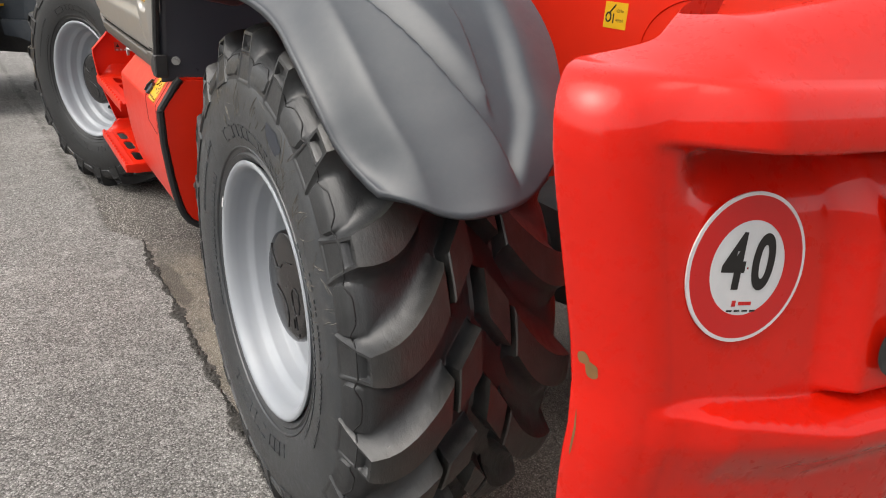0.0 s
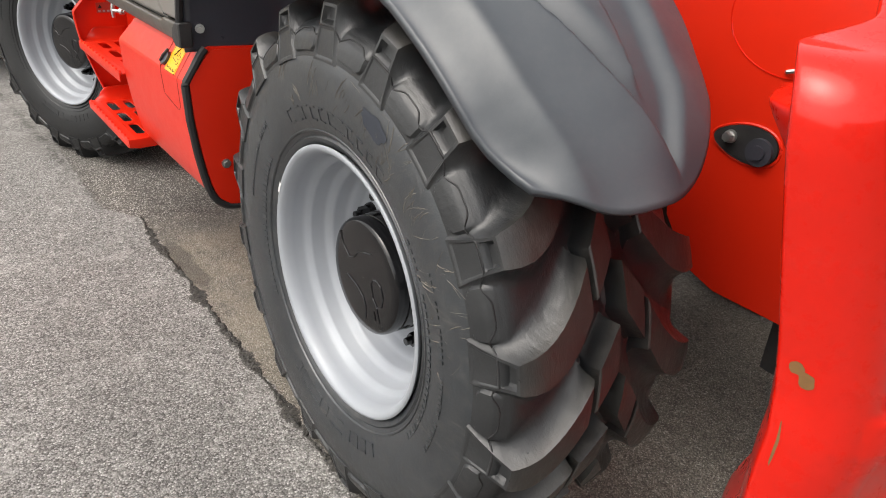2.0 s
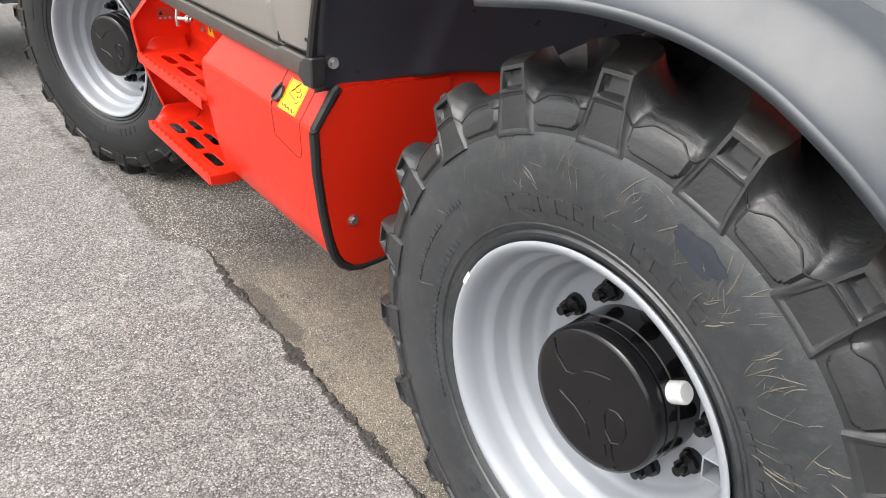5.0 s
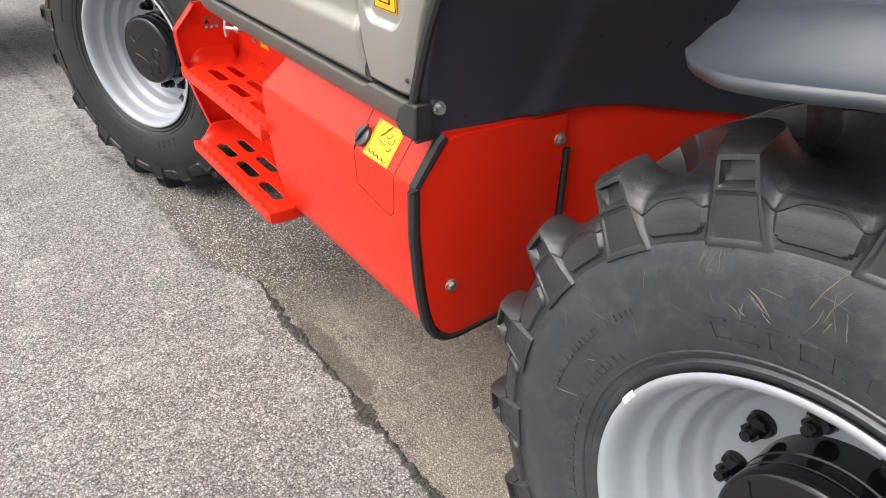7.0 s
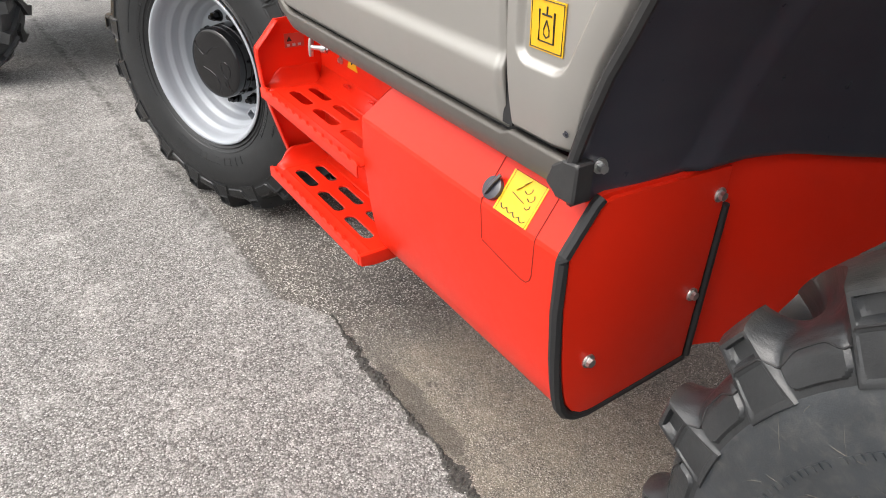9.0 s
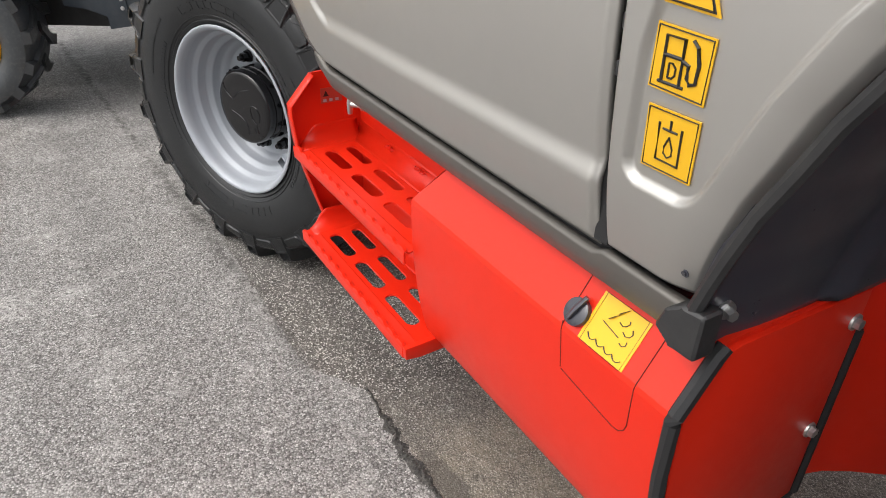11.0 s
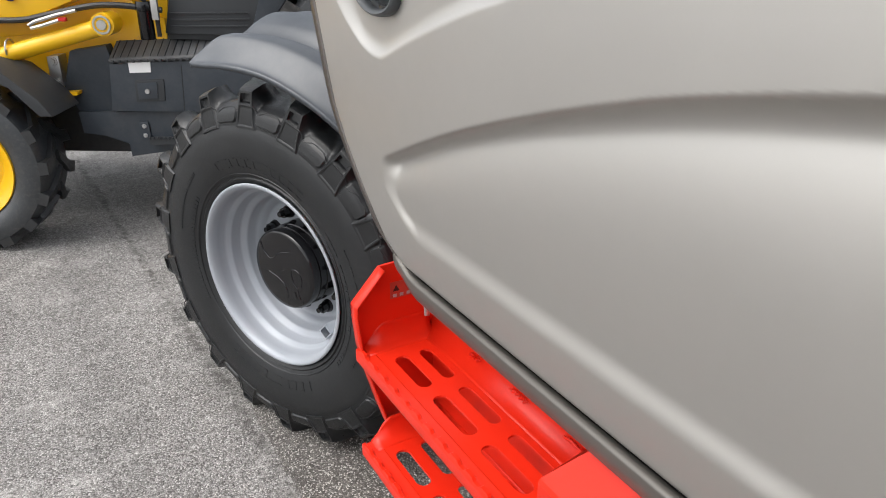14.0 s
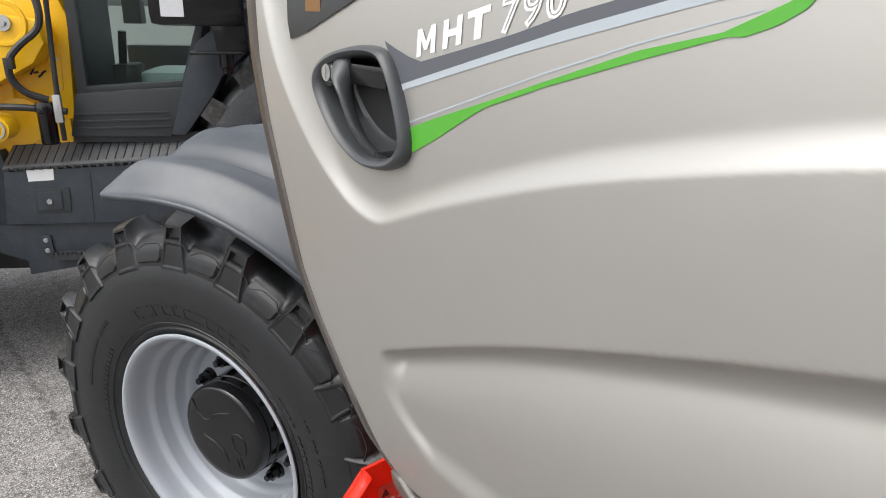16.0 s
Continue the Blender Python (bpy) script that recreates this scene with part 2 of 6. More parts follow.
    col = mixed(n, l, 0.8, col, stain, "MULTIPLY")
    # a worn, darker joint beyond the patch
    off = math_("ABSOLUTE", math_("SUBTRACT", math_("ADD", sep.outputs["X"], math_("MULTIPLY", math_("SUBTRACT", sep.outputs["Y"], 4.2), 0.055)), math_("ADD", 0.775, math_("MULTIPLY", math_("SUBTRACT", mid, 0.5), 0.10))))
    joint = math_("MULTIPLY", math_("MULTIPLY", span(off, 0.004, 0.035, 1.0, 0.0), span(sep.outputs["Y"], 4.05, 4.3)), span(tex(22), 0.38, 0.60))
    col = mixed(n, l, math_("MULTIPLY", joint, 0.75), col, (0.055, 0.052, 0.048))
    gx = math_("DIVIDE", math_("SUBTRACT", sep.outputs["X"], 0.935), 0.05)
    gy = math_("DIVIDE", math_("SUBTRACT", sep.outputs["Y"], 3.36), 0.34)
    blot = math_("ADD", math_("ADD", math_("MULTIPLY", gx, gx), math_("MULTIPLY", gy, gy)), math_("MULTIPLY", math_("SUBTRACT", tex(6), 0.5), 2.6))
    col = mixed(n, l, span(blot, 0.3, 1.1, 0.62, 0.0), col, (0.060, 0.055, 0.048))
    spots = math_("MULTIPLY", span(tex(14, 3), 0.63, 0.70, 0.0, 0.45), span(tex(2.2, 2), 0.45, 0.6))
    col = mixed(n, l, spots, col, (0.09, 0.083, 0.075))
    # pale dust in loose blotches on the open yard
    pale_dust = math_("MULTIPLY", span(tex(3.1, 7, 0.7), 0.50, 0.68, 0.0, 0.5), math_("SUBTRACT", 1.0, amount))
    col = mixed(n, l, math_("MULTIPLY", pale_dust, span(fine, 0.40, 0.60)), col, (0.50, 0.485, 0.46))
    # small blotches of dirt and wear
    col = mixed(n, l, 1.0, col, ramp(n, l, tex(26, 5, 0.8), [(0.30, 0.72), (0.5, 1.0), (0.72, 1.14)]).outputs["Color"], "MULTIPLY")
    # the yard's colour grows paler further along
    col = mixed(n, l, 1.0, col, ramp(n, l, span(sep.outputs["Y"], 2.0, 4.6), [(0.0, 0.86), (1.0, 1.0)]).outputs["Color"], "MULTIPLY")
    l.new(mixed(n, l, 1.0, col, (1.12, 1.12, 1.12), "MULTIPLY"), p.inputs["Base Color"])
    p.inputs["Roughness"].default_value = 0.85
    p.inputs["Specular IOR Level"].default_value = 0.3
    inv = math_("MULTIPLY", v1.outputs["Distance"], -1.0)
    n1 = bump(n, l, inv, 0.65, 0.004, p)
    bump(n, l, fine, 0.35, 0.004, p, n1)
    return m


ASPHALT = asphalt()
TAR = surface("crumbled_tar", (0.036, 0.034, 0.032), 0.85, vary=0.6, scale=60, grain=1.0, grain_scale=160, dust=0.42, dust_col=(0.24, 0.22, 0.19))


# ---------------- mesh helpers ----------------
def finish(name, bm, material, angle=38, face=None):
    me = bpy.data.meshes.new(name)
    bmesh.ops.recalc_face_normals(bm, faces=bm.faces)
    if face and sum((f.normal * f.calc_area() for f in bm.faces), Vector()).dot(face) < 0:
        bmesh.ops.reverse_faces(bm, faces=bm.faces)
    bm.to_mesh(me)
    bm.free()
    me.polygons.foreach_set("use_smooth", [True] * len(me.polygons))
    me.set_sharp_from_angle(angle=radians(angle))
    for mt in material if isinstance(material, (list, tuple)) else (material,):
        me.materials.append(mt)
    return me


def place(name, me, parent=None, m=None, label=""):
    ob = new(name, me)
    if parent:
        ob.parent = parent
    if m is not None:
        ob.matrix_basis = m
    return tagged(ob, label)


def part(name, bm, material, parent, label="", angle=38, face=None):
    """Links a bmesh as one mesh object under a thing or a part; its vertices are in its parent's own space. face: the way an open sheet looks."""
    return place(name, finish(name, bm, material, angle, Vector(face) if face else None), parent, None, label)


def thing(name, at, label, category, group="", turn=0.0):
    ob = new(name)
    ob.empty_display_size = 0.2
    ob.matrix_basis = pose(*at, 0, 0, turn)
    return tagged(ob, label, category, group)


def box(x0, x1, y0, y1, z0, z1, bevel=0.0, seg=2):
    bm = bmesh.new()
    bmesh.ops.create_cube(bm, size=1, matrix=Matrix.Translation(((x0 + x1) / 2, (y0 + y1) / 2, (z0 + z1) / 2)) @ Matrix.Diagonal((abs(x1 - x0), abs(y1 - y0), abs(z1 - z0), 1)))
    if bevel:
        bmesh.ops.bevel(bm, geom=list(bm.edges), offset=bevel, segments=seg, profile=0.7, affect="EDGES")
    return bm


def prism(pts, axis, a, b, bevel=0.0, seg=2):
    """A flat outline pts, in the two other axes in their order, drawn out along axis from a to b."""
    bm = bmesh.new()

    def at(p, d):
        return {"x": (d, p[0], p[1]), "y": (p[0], d, p[1]), "z": (p[0], p[1], d)}[axis]

    lo, hi = [bm.verts.new(at(p, a)) for p in pts], [bm.verts.new(at(p, b)) for p in pts]
    bm.faces.new(lo), bm.faces.new(hi[::-1])
    for i in range(len(pts)):
        j = (i + 1) % len(pts)
        bm.faces.new((lo[i], hi[i], hi[j], lo[j]))
    if bevel:
        bmesh.ops.recalc_face_normals(bm, faces=bm.faces)
        bmesh.ops.bevel(bm, geom=[e for e in bm.edges if e.calc_face_angle(0) > 0.5], offset=bevel, segments=seg, profile=0.7, affect="EDGES")
    return bm


def tube(path, radius, sides=8, closed=False, flat=1.0):
    """A bent bar along a path; radius may be one per point."""
    bm = bmesh.new()
    pts = [Vector(p) for p in path]
    rad = radius if isinstance(radius, (list, tuple)) else [radius] * len(pts)
    rings, up = [], Vector((0.13, 0.27, 0.95)).normalized()
    for i, p in enumerate(pts):
        a = pts[i - 1] if i or closed else pts[i]
        b = pts[(i + 1) % len(pts)] if i + 1 < len(pts) or closed else pts[i]
        d = (b - a).normalized()
        s = d.cross(up).normalized()
        t = s.cross(d)
        rings.append([bm.verts.new(p + rad[i] * (math.cos(k * math.tau / sides) * s + flat * math.sin(k * math.tau / sides) * t)) for k in range(sides)])
    for i in range(len(rings) if closed else len(rings) - 1):
        r, q = rings[i], rings[(i + 1) % len(rings)]
        for k in range(sides):
            bm.faces.new((r[k], r[(k + 1) % sides], q[(k + 1) % sides], q[k]))
    if not closed:
        bm.faces.new(rings[0][::-1]), bm.faces.new(rings[-1])
    return bm


def revolve(profile, steps=96, a0=0.0, a1=math.tau):
    """Turns a profile of (depth along x, radius) round the x axis; angles run from +y towards +z."""
    bm = bmesh.new()
    full = abs(a1 - a0) > 6.28
    rows = []
    for k in range(steps if full else steps + 1):
        t = a0 + (a1 - a0) * k / steps
        rows.append([bm.verts.new((d, r * math.cos(t), r * math.sin(t))) for d, r in profile])
    for k in range(steps):
        p, q = rows[k], rows[(k + 1) % len(rows)]
        for i in range(len(profile) - 1):
            bm.faces.new((p[i], p[i + 1], q[i + 1], q[i]))
    bmesh.ops.remove_doubles(bm, verts=bm.verts, dist=1e-6)
    return bm


def sheet(fn, nu, nv):
    """A grid of fn(u, v), u and v from 0 to 1."""
    bm = bmesh.new()
    g = [[bm.verts.new(fn(i / nu, j / nv)) for j in range(nv + 1)] for i in range(nu + 1)]
    for i in range(nu):
        for j in range(nv):
            bm.faces.new((g[i][j], g[i + 1][j], g[i + 1][j + 1], g[i][j + 1]))
    return bm


def thick(ob, t, offset=-1.0):
    m = ob.modifiers.new("thickness", "SOLIDIFY")
    m.thickness, m.offset, m.use_even_offset = t, offset, True
    return ob


def join(*bms):
    out = bms[0]
    for b in bms[1:]:
        me = bpy.data.meshes.new("tmp")
        b.to_mesh(me)
        b.free()
        out.from_mesh(me)
        bpy.data.meshes.remove(me)
    return out


def bolt(at, axis, r, h, washer=1.45):
    """A hexagon head on a washer, drawn along axis from the place at."""
    bm = bmesh.new()
    q = Vector(axis).to_track_quat("Z", "Y").to_matrix().to_4x4()
    m = Matrix.Translation(at) @ q
    bmesh.ops.create_cone(bm, cap_ends=True, segments=16, radius1=r * washer, radius2=r * washer * 0.96, depth=h * 0.3, matrix=m @ Matrix.Translation((0, 0, h * 0.15)))
    bmesh.ops.create_cone(bm, cap_ends=True, segments=6, radius1=r, radius2=r * 0.93, depth=h * 0.75, matrix=m @ Matrix.Translation((0, 0, h * 0.62)))
    return bm


def smooth(t):
    t = min(1.0, max(0.0, t))
    return t * t * (3 - 2 * t)


def along(table, v):
    """Straight-line reading of a table of (key, value), keys rising."""
    if v <= table[0][0]:
        return table[0][1]
    for (a, p), (b, q) in zip(table, table[1:]):
        if v <= b:
            return p + (q - p) * (v - a) / (b - a)
    return table[-1][1]


def curved(pts, n=3):
    """Rounds an open line of points by cutting its corners."""
    for _ in range(n):
        out = [pts[0]]
        for p, q in zip(pts, pts[1:]):
            out += [tuple(0.75 * a + 0.25 * b for a, b in zip(p, q)), tuple(0.25 * a + 0.75 * b for a, b in zip(p, q))]
        pts = out + [pts[-1]]
    return pts


# ---------------- ground ----------------
def ground_sheet():
    def at(u, v):
        # fine near the machine, reaching the horizon
        f = lambda t: (abs(2 * t - 1) ** 4) * math.copysign(400, 2 * t - 1) + (2 * t - 1) * 6
        return (f(u), 3.5 + f(v), 0.0)
    me = finish("ground", sheet(at, 48, 48), ASPHALT)
    ob = place("ground", me)
    return tagged(ob, "worn pale grey asphalt yard with a sandy patched strip", "ground", kind="structure")


ground_sheet()


def broken_seam(name, pts, width, seed, label):
    """Crumbled tar along the edge of the asphalt layer: a low, ragged ridge."""
    rnd = random.Random(seed)
    bm = bmesh.new()
    rows = []
    n = 620
    for k in range(n + 1):
        t = k / n
        y = pts[0][1] + (pts[-1][1] - pts[0][1]) * t
        x = along(sorted((b, a) for a, b in pts), y) + 0.02 * noise.noise((y * 7, seed, 0)) + 0.012 * noise.noise((y * 31, seed, 2))
        w = width * max(0.10, 0.45 + 1.0 * noise.noise((y * 6, seed, 5)) + 0.4 * noise.noise((y * 19, seed, 9))) * min(1, 8 * t + 0.15, 8 * (1 - t) + 0.15)
        rows.append([bm.verts.new((x + w * (s - 0.5) + rnd.uniform(-1, 1) * 0.0035, y + rnd.uniform(-1, 1) * 0.0015, h * rnd.uniform(0.0, 1.7) - 0.001)) for s, h in ((-0.05, -0.002), (0.1, 0.003), (0.25, 0.006), (0.4, 0.007), (0.55, 0.007), (0.7, 0.006), (0.85, 0.004), (1.0, 0.002), (1.1, -0.003))])
    for p, q in zip(rows, rows[1:]):
        for i in range(8):
            bm.faces.new((p[i], p[i + 1], q[i + 1], q[i]))
    ob = place(name, finish(name, bm, TAR, 20))
    return tagged(ob, label, "crack", kind="structure")


broken_seam("seam", [(0.93, 1.2), (0.885, 2.1), (0.885, 2.8), (0.89, 3.34), (0.885, 3.66), (0.905, 3.95)], 0.062, 3, "crumbled dark tar edge along the asphalt layer")


# plain unseen wall behind the start of the walk, added to cut low skylight
SKY_BLOCK = surface("sky_block_grey", (0.30, 0.30, 0.29), 0.6, vary=0.1, scale=0.6)
tagged(place("wall_south", finish("wall_south", box(-12.0, 14.0, -8.3, -8.0, 0.0, 4.6), SKY_BLOCK)), "plain grey unseen wall, added to cut low light from the south", "wall", kind="structure")


# ---------------- telehandler ----------------
machine = thing("telehandler", (0, 0, 0), "red and grey telescopic handler with chunky black tyres, parked on asphalt", "telehandler")
W_TYRE = 0.46
LUGS = 18
MESHES = {}


def kept(key, build, material, angle=38, face=None):
    if key not in MESHES:
        MESHES[key] = finish(key, build(), material, angle, face)
    return MESHES[key]


def tyre_mesh():
    half = [(0.018, 0.322), (0.002, 0.334), (-0.006, 0.345), (-0.010, 0.352), (-0.006, 0.357), (-0.016, 0.375), (-0.026, 0.41), (-0.031, 0.45), (-0.030, 0.49), (-0.024, 0.53), (-0.012, 0.548), (0.000, 0.570), (0.022, 0.590), (0.07, 0.602), (0.14, 0.604), (0.23, 0.604)]
    back = [(W_TYRE - d, r) for d, r in half[-2::-1]]
    return revolve(half + back, 114)


# The tread over one pitch. Each row across the tyre: depth and radius of the hollow floor, depth and radius of the bar's outline, the bar's angle, half widths of its top and of its foot (deg), height of the bar
END_ROWS = [(0.0, -0.0238, 0.527), (0.1, -0.0230, 0.534), (0.3, -0.0200, 0.549), (0.5, -0.0160, 0.564), (0.7, -0.0105, 0.580), (0.85, -0.003, 0.591), (1.0, 0.008, 0.600)]
BAR_ROWS = [(0.014, 0.603, 0.0, 0.646, 0.2, 2.8, 6.2, 1), (0.028, 0.606, 0.02, 0.653, 0.0, 3.1, 7.6, 1), (0.038, 0.607, 0.032, 0.656, -0.3, 3.25, 8.4, 1), (0.048, 0.608, 0.045, 0.658, -0.6, 3.4, 9.0, 1), (0.064, 0.609, 0.063, 0.659, -1.4, 3.55, 9.4, 1), (0.08, 0.609, 0.08, 0.66, -2.4, 3.7, 9.5, 1), (0.097, 0.61, 0.097, 0.661, -3.8, 3.8, 9.5, 1), (0.1119, 0.61, 0.1119, 0.661, -5.2, 3.8, 9.5, 1), (0.1268, 0.61, 0.1268, 0.662, -6.9, 3.8, 9.3, 1), (0.1407, 0.61, 0.1407, 0.662, -8.7, 3.8, 8.8, 1), (0.153, 0.61, 0.153, 0.662, -10.3, 3.8, 7.4, 1), (0.1561, 0.61, 0.1561, 0.659, -10.7, 4.6000000000000005, 7.300000000000001, 1), (0.1591, 0.61, 0.1583, 0.64, -11.0, 4.5, 6.5, 0.12), (0.1661, 0.61, 0.1661, 0.64, -12.1, 4.3, 5.9, 0.12), (0.1683, 0.61, 0.1683, 0.659, -12.5, 4.1000000000000005, 5.7, 1), (0.1714, 0.61, 0.1714, 0.662, -12.9, 4.1000000000000005, 5.7, 1), (0.195, 0.61, 0.195, 0.662, -15.9, 4.1000000000000005, 5.7, 1), (0.2195, 0.61, 0.2195, 0.662, -19.0, 4.1000000000000005, 5.7, 1), (0.223, 0.61, 0.223, 0.655, -19.4, 4.0, 5.5, 0.1), (0.23, 0.61, 0.23, 0.655, -20.2, 4.0, 5.5, 0.0)]


def tread_end(o, q):
    """Depth and radius of the tyre's shoulder at an angle o off the bar's middle and a height q from its foot to its top edge: the end of the bar is a panel between two rails with a deep pocket above, and beside it lie proud, round-cornered pads."""
    p = abs(o)
    hw, hb = along([(0.0, 4.7), (0.29, 3.8), (0.643, 3.0), (1.0, 2.55)], q), along([(0.0, 5.2), (0.3, 4.7), (0.65, 4.5), (1.0, 5.4)], q)
    d0, r0 = along([(k, d) for k, d, r in END_ROWS], q), along([(k, r) for k, d, r in END_ROWS], q)
    r1 = 0.527 + 0.1130 * q
    d1 = -0.0285 + 0.0205 * q ** 1.25
    h = max(0.0, 1 - max(0.0, p - hw) / (hb - hw)) ** (1.15 + 0.9 * q)
    inner = hw - 0.42
    d1 += 0.013 * smooth((r1 - 0.602) / 0.004) * smooth((0.6335 - r1) / 0.004) * smooth((inner - 0.20 - p) / 0.28)
    d1 += 0.0026 * smooth((r1 - 0.533) / 0.004) * smooth((0.5945 - r1) / 0.004) * smooth((inner - p) / 0.28)
    off = max(0.0, 1 - (p - hb - 0.15) / 1.6)
    low = 0.17 + 0.20 * off ** 2.2
    pad = smooth((p - hb - 0.05) / 0.55) * smooth((q - low) / 0.07) * (1 - smooth((q - 0.55) / 0.45))
    d0 -= 0.0060 * pad
    return d0 + (d1 - d0) * h, r0 + (r1 - r0) * h


def lug_bar(mirror):
    """One pitch of the tread: a curved bar with a flat top, hollow flanks that run out into the floor beside it, its end on the sidewall and the block cut off by a notch in the middle."""
    tops = (0.0, 0.3, 0.55, 0.72, 0.80, 0.88, 0.95, 1.0) if not mirror else (0.0, 1.0)
    feet = (0.04, 0.10, 0.18, 0.30, 0.44, 0.62, 0.82, 1.0) if not mirror else (0.15, 0.4, 1.0)
    rest = (0.06, 0.12, 0.20, 0.30, 0.42, 0.56, 0.70, 0.85, 1.0) if not mirror else (0.5, 1.0)
    ends = 34 if not mirror else 8

    def columns(ht, hb):
        half = [ht * k for k in tops] + [ht + (hb - ht) * k for k in feet] + [hb + (10 - hb) * k for k in rest]
        return [-o for o in half[:0:-1]] + half
    rows = []
    for k in range(-1, ends + 1):
        q = max(0, k) / ends
        hw, hb = along([(0.0, 4.7), (0.29, 3.8), (0.643, 3.0), (1.0, 2.55)], q), along([(0.0, 5.2), (0.3, 4.7), (0.65, 4.5), (1.0, 5.4)], q)
        row = [(*tread_end(o, q), o + 0.3) for o in columns(hw, hb)]
        rows.append([(-0.0215, 0.525, a) for d, r, a in row] if k < 0 else row)
    for d0, r0, d1, r1, a, ht, hb, up in BAR_ROWS:
        row = []
        for o in columns(ht, hb):
            f = max(0.0, 1 - max(0.0, abs(o) - ht) / (hb - ht))
            h = up * (0.86 * f ** 2.4 + 0.14 * f ** 9)
            row.append((d0 + (d1 - d0) * h, r0 + (r1 - r0) * h, a + o))
        rows.append(row)

    def at(u, v):
        row = rows[round(v * (len(rows) - 1))]
        d, r, a = row[round(u * (len(row) - 1))]
        return (W_TYRE - d if mirror else d, r * math.cos(radians(a)), r * math.sin(radians(a)))
    return sheet(at, len(rows[0]) - 1, len(rows) - 1)


def scuff_lines():
    """Dry scratches across the sidewall, in crossing bundles and singly."""
    rnd = random.Random(11)
    wall = [(0.357, -0.006), (0.375, -0.016), (0.41, -0.026), (0.45, -0.031), (0.49, -0.030), (0.53, -0.024), (0.55, -0.016)]
    out = []

    def scratch(a, r, da, dr, w):
        bend = rnd.uniform(-0.4, 0.4)
        pts = []
        for i in range(8):
            f = i / 7
            q, t = min(0.540, max(0.366, r + dr * f)), radians(a + da * f + bend * math.sin(f * math.pi) + rnd.uniform(-0.06, 0.06))
            pts.append((along(wall, q) - 0.0002, q * math.cos(t), q * math.sin(t)))
        out.append(tube(pts, [w * 0.3] + [w * rnd.uniform(0.45, 1.0) for _ in range(6)] + [w * 0.2], 4))
    for _ in range(15):
        a0, r0 = rnd.uniform(58, 168), rnd.uniform(0.40, 0.505)
        ways = [(rnd.uniform(-4.5, 4.5), rnd.uniform(0.02, 0.075)) for _ in range(2)]
        for _ in range(rnd.randint(5, 9)):
            da, dr = rnd.choice(ways)
            k = rnd.uniform(0.25, 1.0)
            scratch(a0 + rnd.uniform(-4, 4), r0 + rnd.uniform(-0.022, 0.022), (da + rnd.uniform(-0.5, 0.5)) * k, dr * k, rnd.choice((0.0005, 0.0008, 0.0012, 0.0017)))
    for _ in range(46):
        scratch(rnd.uniform(10, 180) if rnd.random() < 0.8 else rnd.uniform(0, 360), rnd.uniform(0.385, 0.525), rnd.uniform(-5, 5), rnd.uniform(-0.05, 0.05), rnd.choice((0.0003, 0.0005, 0.0008)))
    return join(*out)


def rim_mesh():
    prof = [(0.020, 0.312), (0.006, 0.326), (-0.004, 0.334), (-0.009, 0.336), (-0.012, 0.333), (-0.012, 0.327), (-0.006, 0.319), (0.006, 0.313), (0.024, 0.309), (0.046, 0.306), (0.056, 0.301), (0.064, 0.291), (0.072, 0.288), (0.100, 0.284), (0.108, 0.279), (0.116, 0.266), (0.126, 0.261), (0.150, 0.257), (0.158, 0.249), (0.166, 0.238), (0.178, 0.233), (0.184, 0.226), (0.185, 0.205), (0.187, 0.14), (0.19, 0.06), (0.19, 0.002)]
    return revolve(prof, 112)


def hub_mesh():
    return revolve([(0.10, 0.002), (0.10, 0.12), (0.22, 0.12), (0.22, 0.16), (0.36, 0.16), (0.44, 0.12), (0.50, 0.10), (0.50, 0.002)], 40)


def hub_cap_mesh():
    prof = [(0.060, 0.0021), (0.060, 0.1233), (0.061, 0.1400), (0.065, 0.1463), (0.073, 0.1494), (0.092, 0.1500), (0.0935, 0.1468), (0.0975, 0.1468), (0.099, 0.1500), (0.120, 0.1515), (0.122, 0.1489), (0.126, 0.1489), (0.128, 0.1526), (0.19, 0.1547)]
    return revolve(prof, 72)


def cap_relief():
    """The raised curved lines and the small plug on the hub cap."""
    out = []
    loop = [(0.037, 0.0), (0.045, 0.016), (0.062, 0.021), (0.080, 0.014), (0.092, -0.012), (0.086, -0.040), (0.066, -0.052), (0.046, -0.034), (0.037, 0.0)]
    for pts in ([(-0.110, 0.083), (-0.096, 0.052), (-0.066, 0.030), (-0.044, 0.037), (-0.026, 0.057), (0.0, 0.070), (0.037, 0.080)], [(-0.074, -0.024), (-0.03, -0.035), (0.0, -0.052), (0.015, -0.079), (0.012, -0.111)], loop, [(0.066, -0.057), (0.070, -0.075), (0.078, -0.090)], [(0.052, -0.070), (0.060, -0.092)], [(0.080, -0.108), (0.088, -0.104), (0.090, -0.096)]):
        fine = []
        for (a, b), (c, d) in zip(pts, pts[1:]):
            fine += [(a + (c - a) * k / 4, b + (d - b) * k / 4) for k in range(4)]
        fine.append(pts[-1])
        out.append(tube([(0.0595, -y, z) for y, z in fine], 0.0020, 6))
    return join(*out)


def nut_mesh():
    bm = bmesh.new()
    q = Matrix.Rotation(-math.pi / 2, 4, "Y")
    bmesh.ops.create_cone(bm, cap_ends=True, segments=18, radius1=0.026, radius2=0.023, depth=0.012, matrix=Matrix.Translation((-0.006, 0, 0)) @ q)
    bmesh.ops.create_cone(bm, cap_ends=True, segments=6, radius1=0.019, radius2=0.0185, depth=0.026, matrix=Matrix.Translation((-0.024, 0, 0)) @ q)
    bmesh.ops.create_cone(bm, cap_ends=True, segments=12, radius1=0.011, radius2=0.010, depth=0.018, matrix=Matrix.Translation((-0.044, 0, 0)) @ q)
    return bm


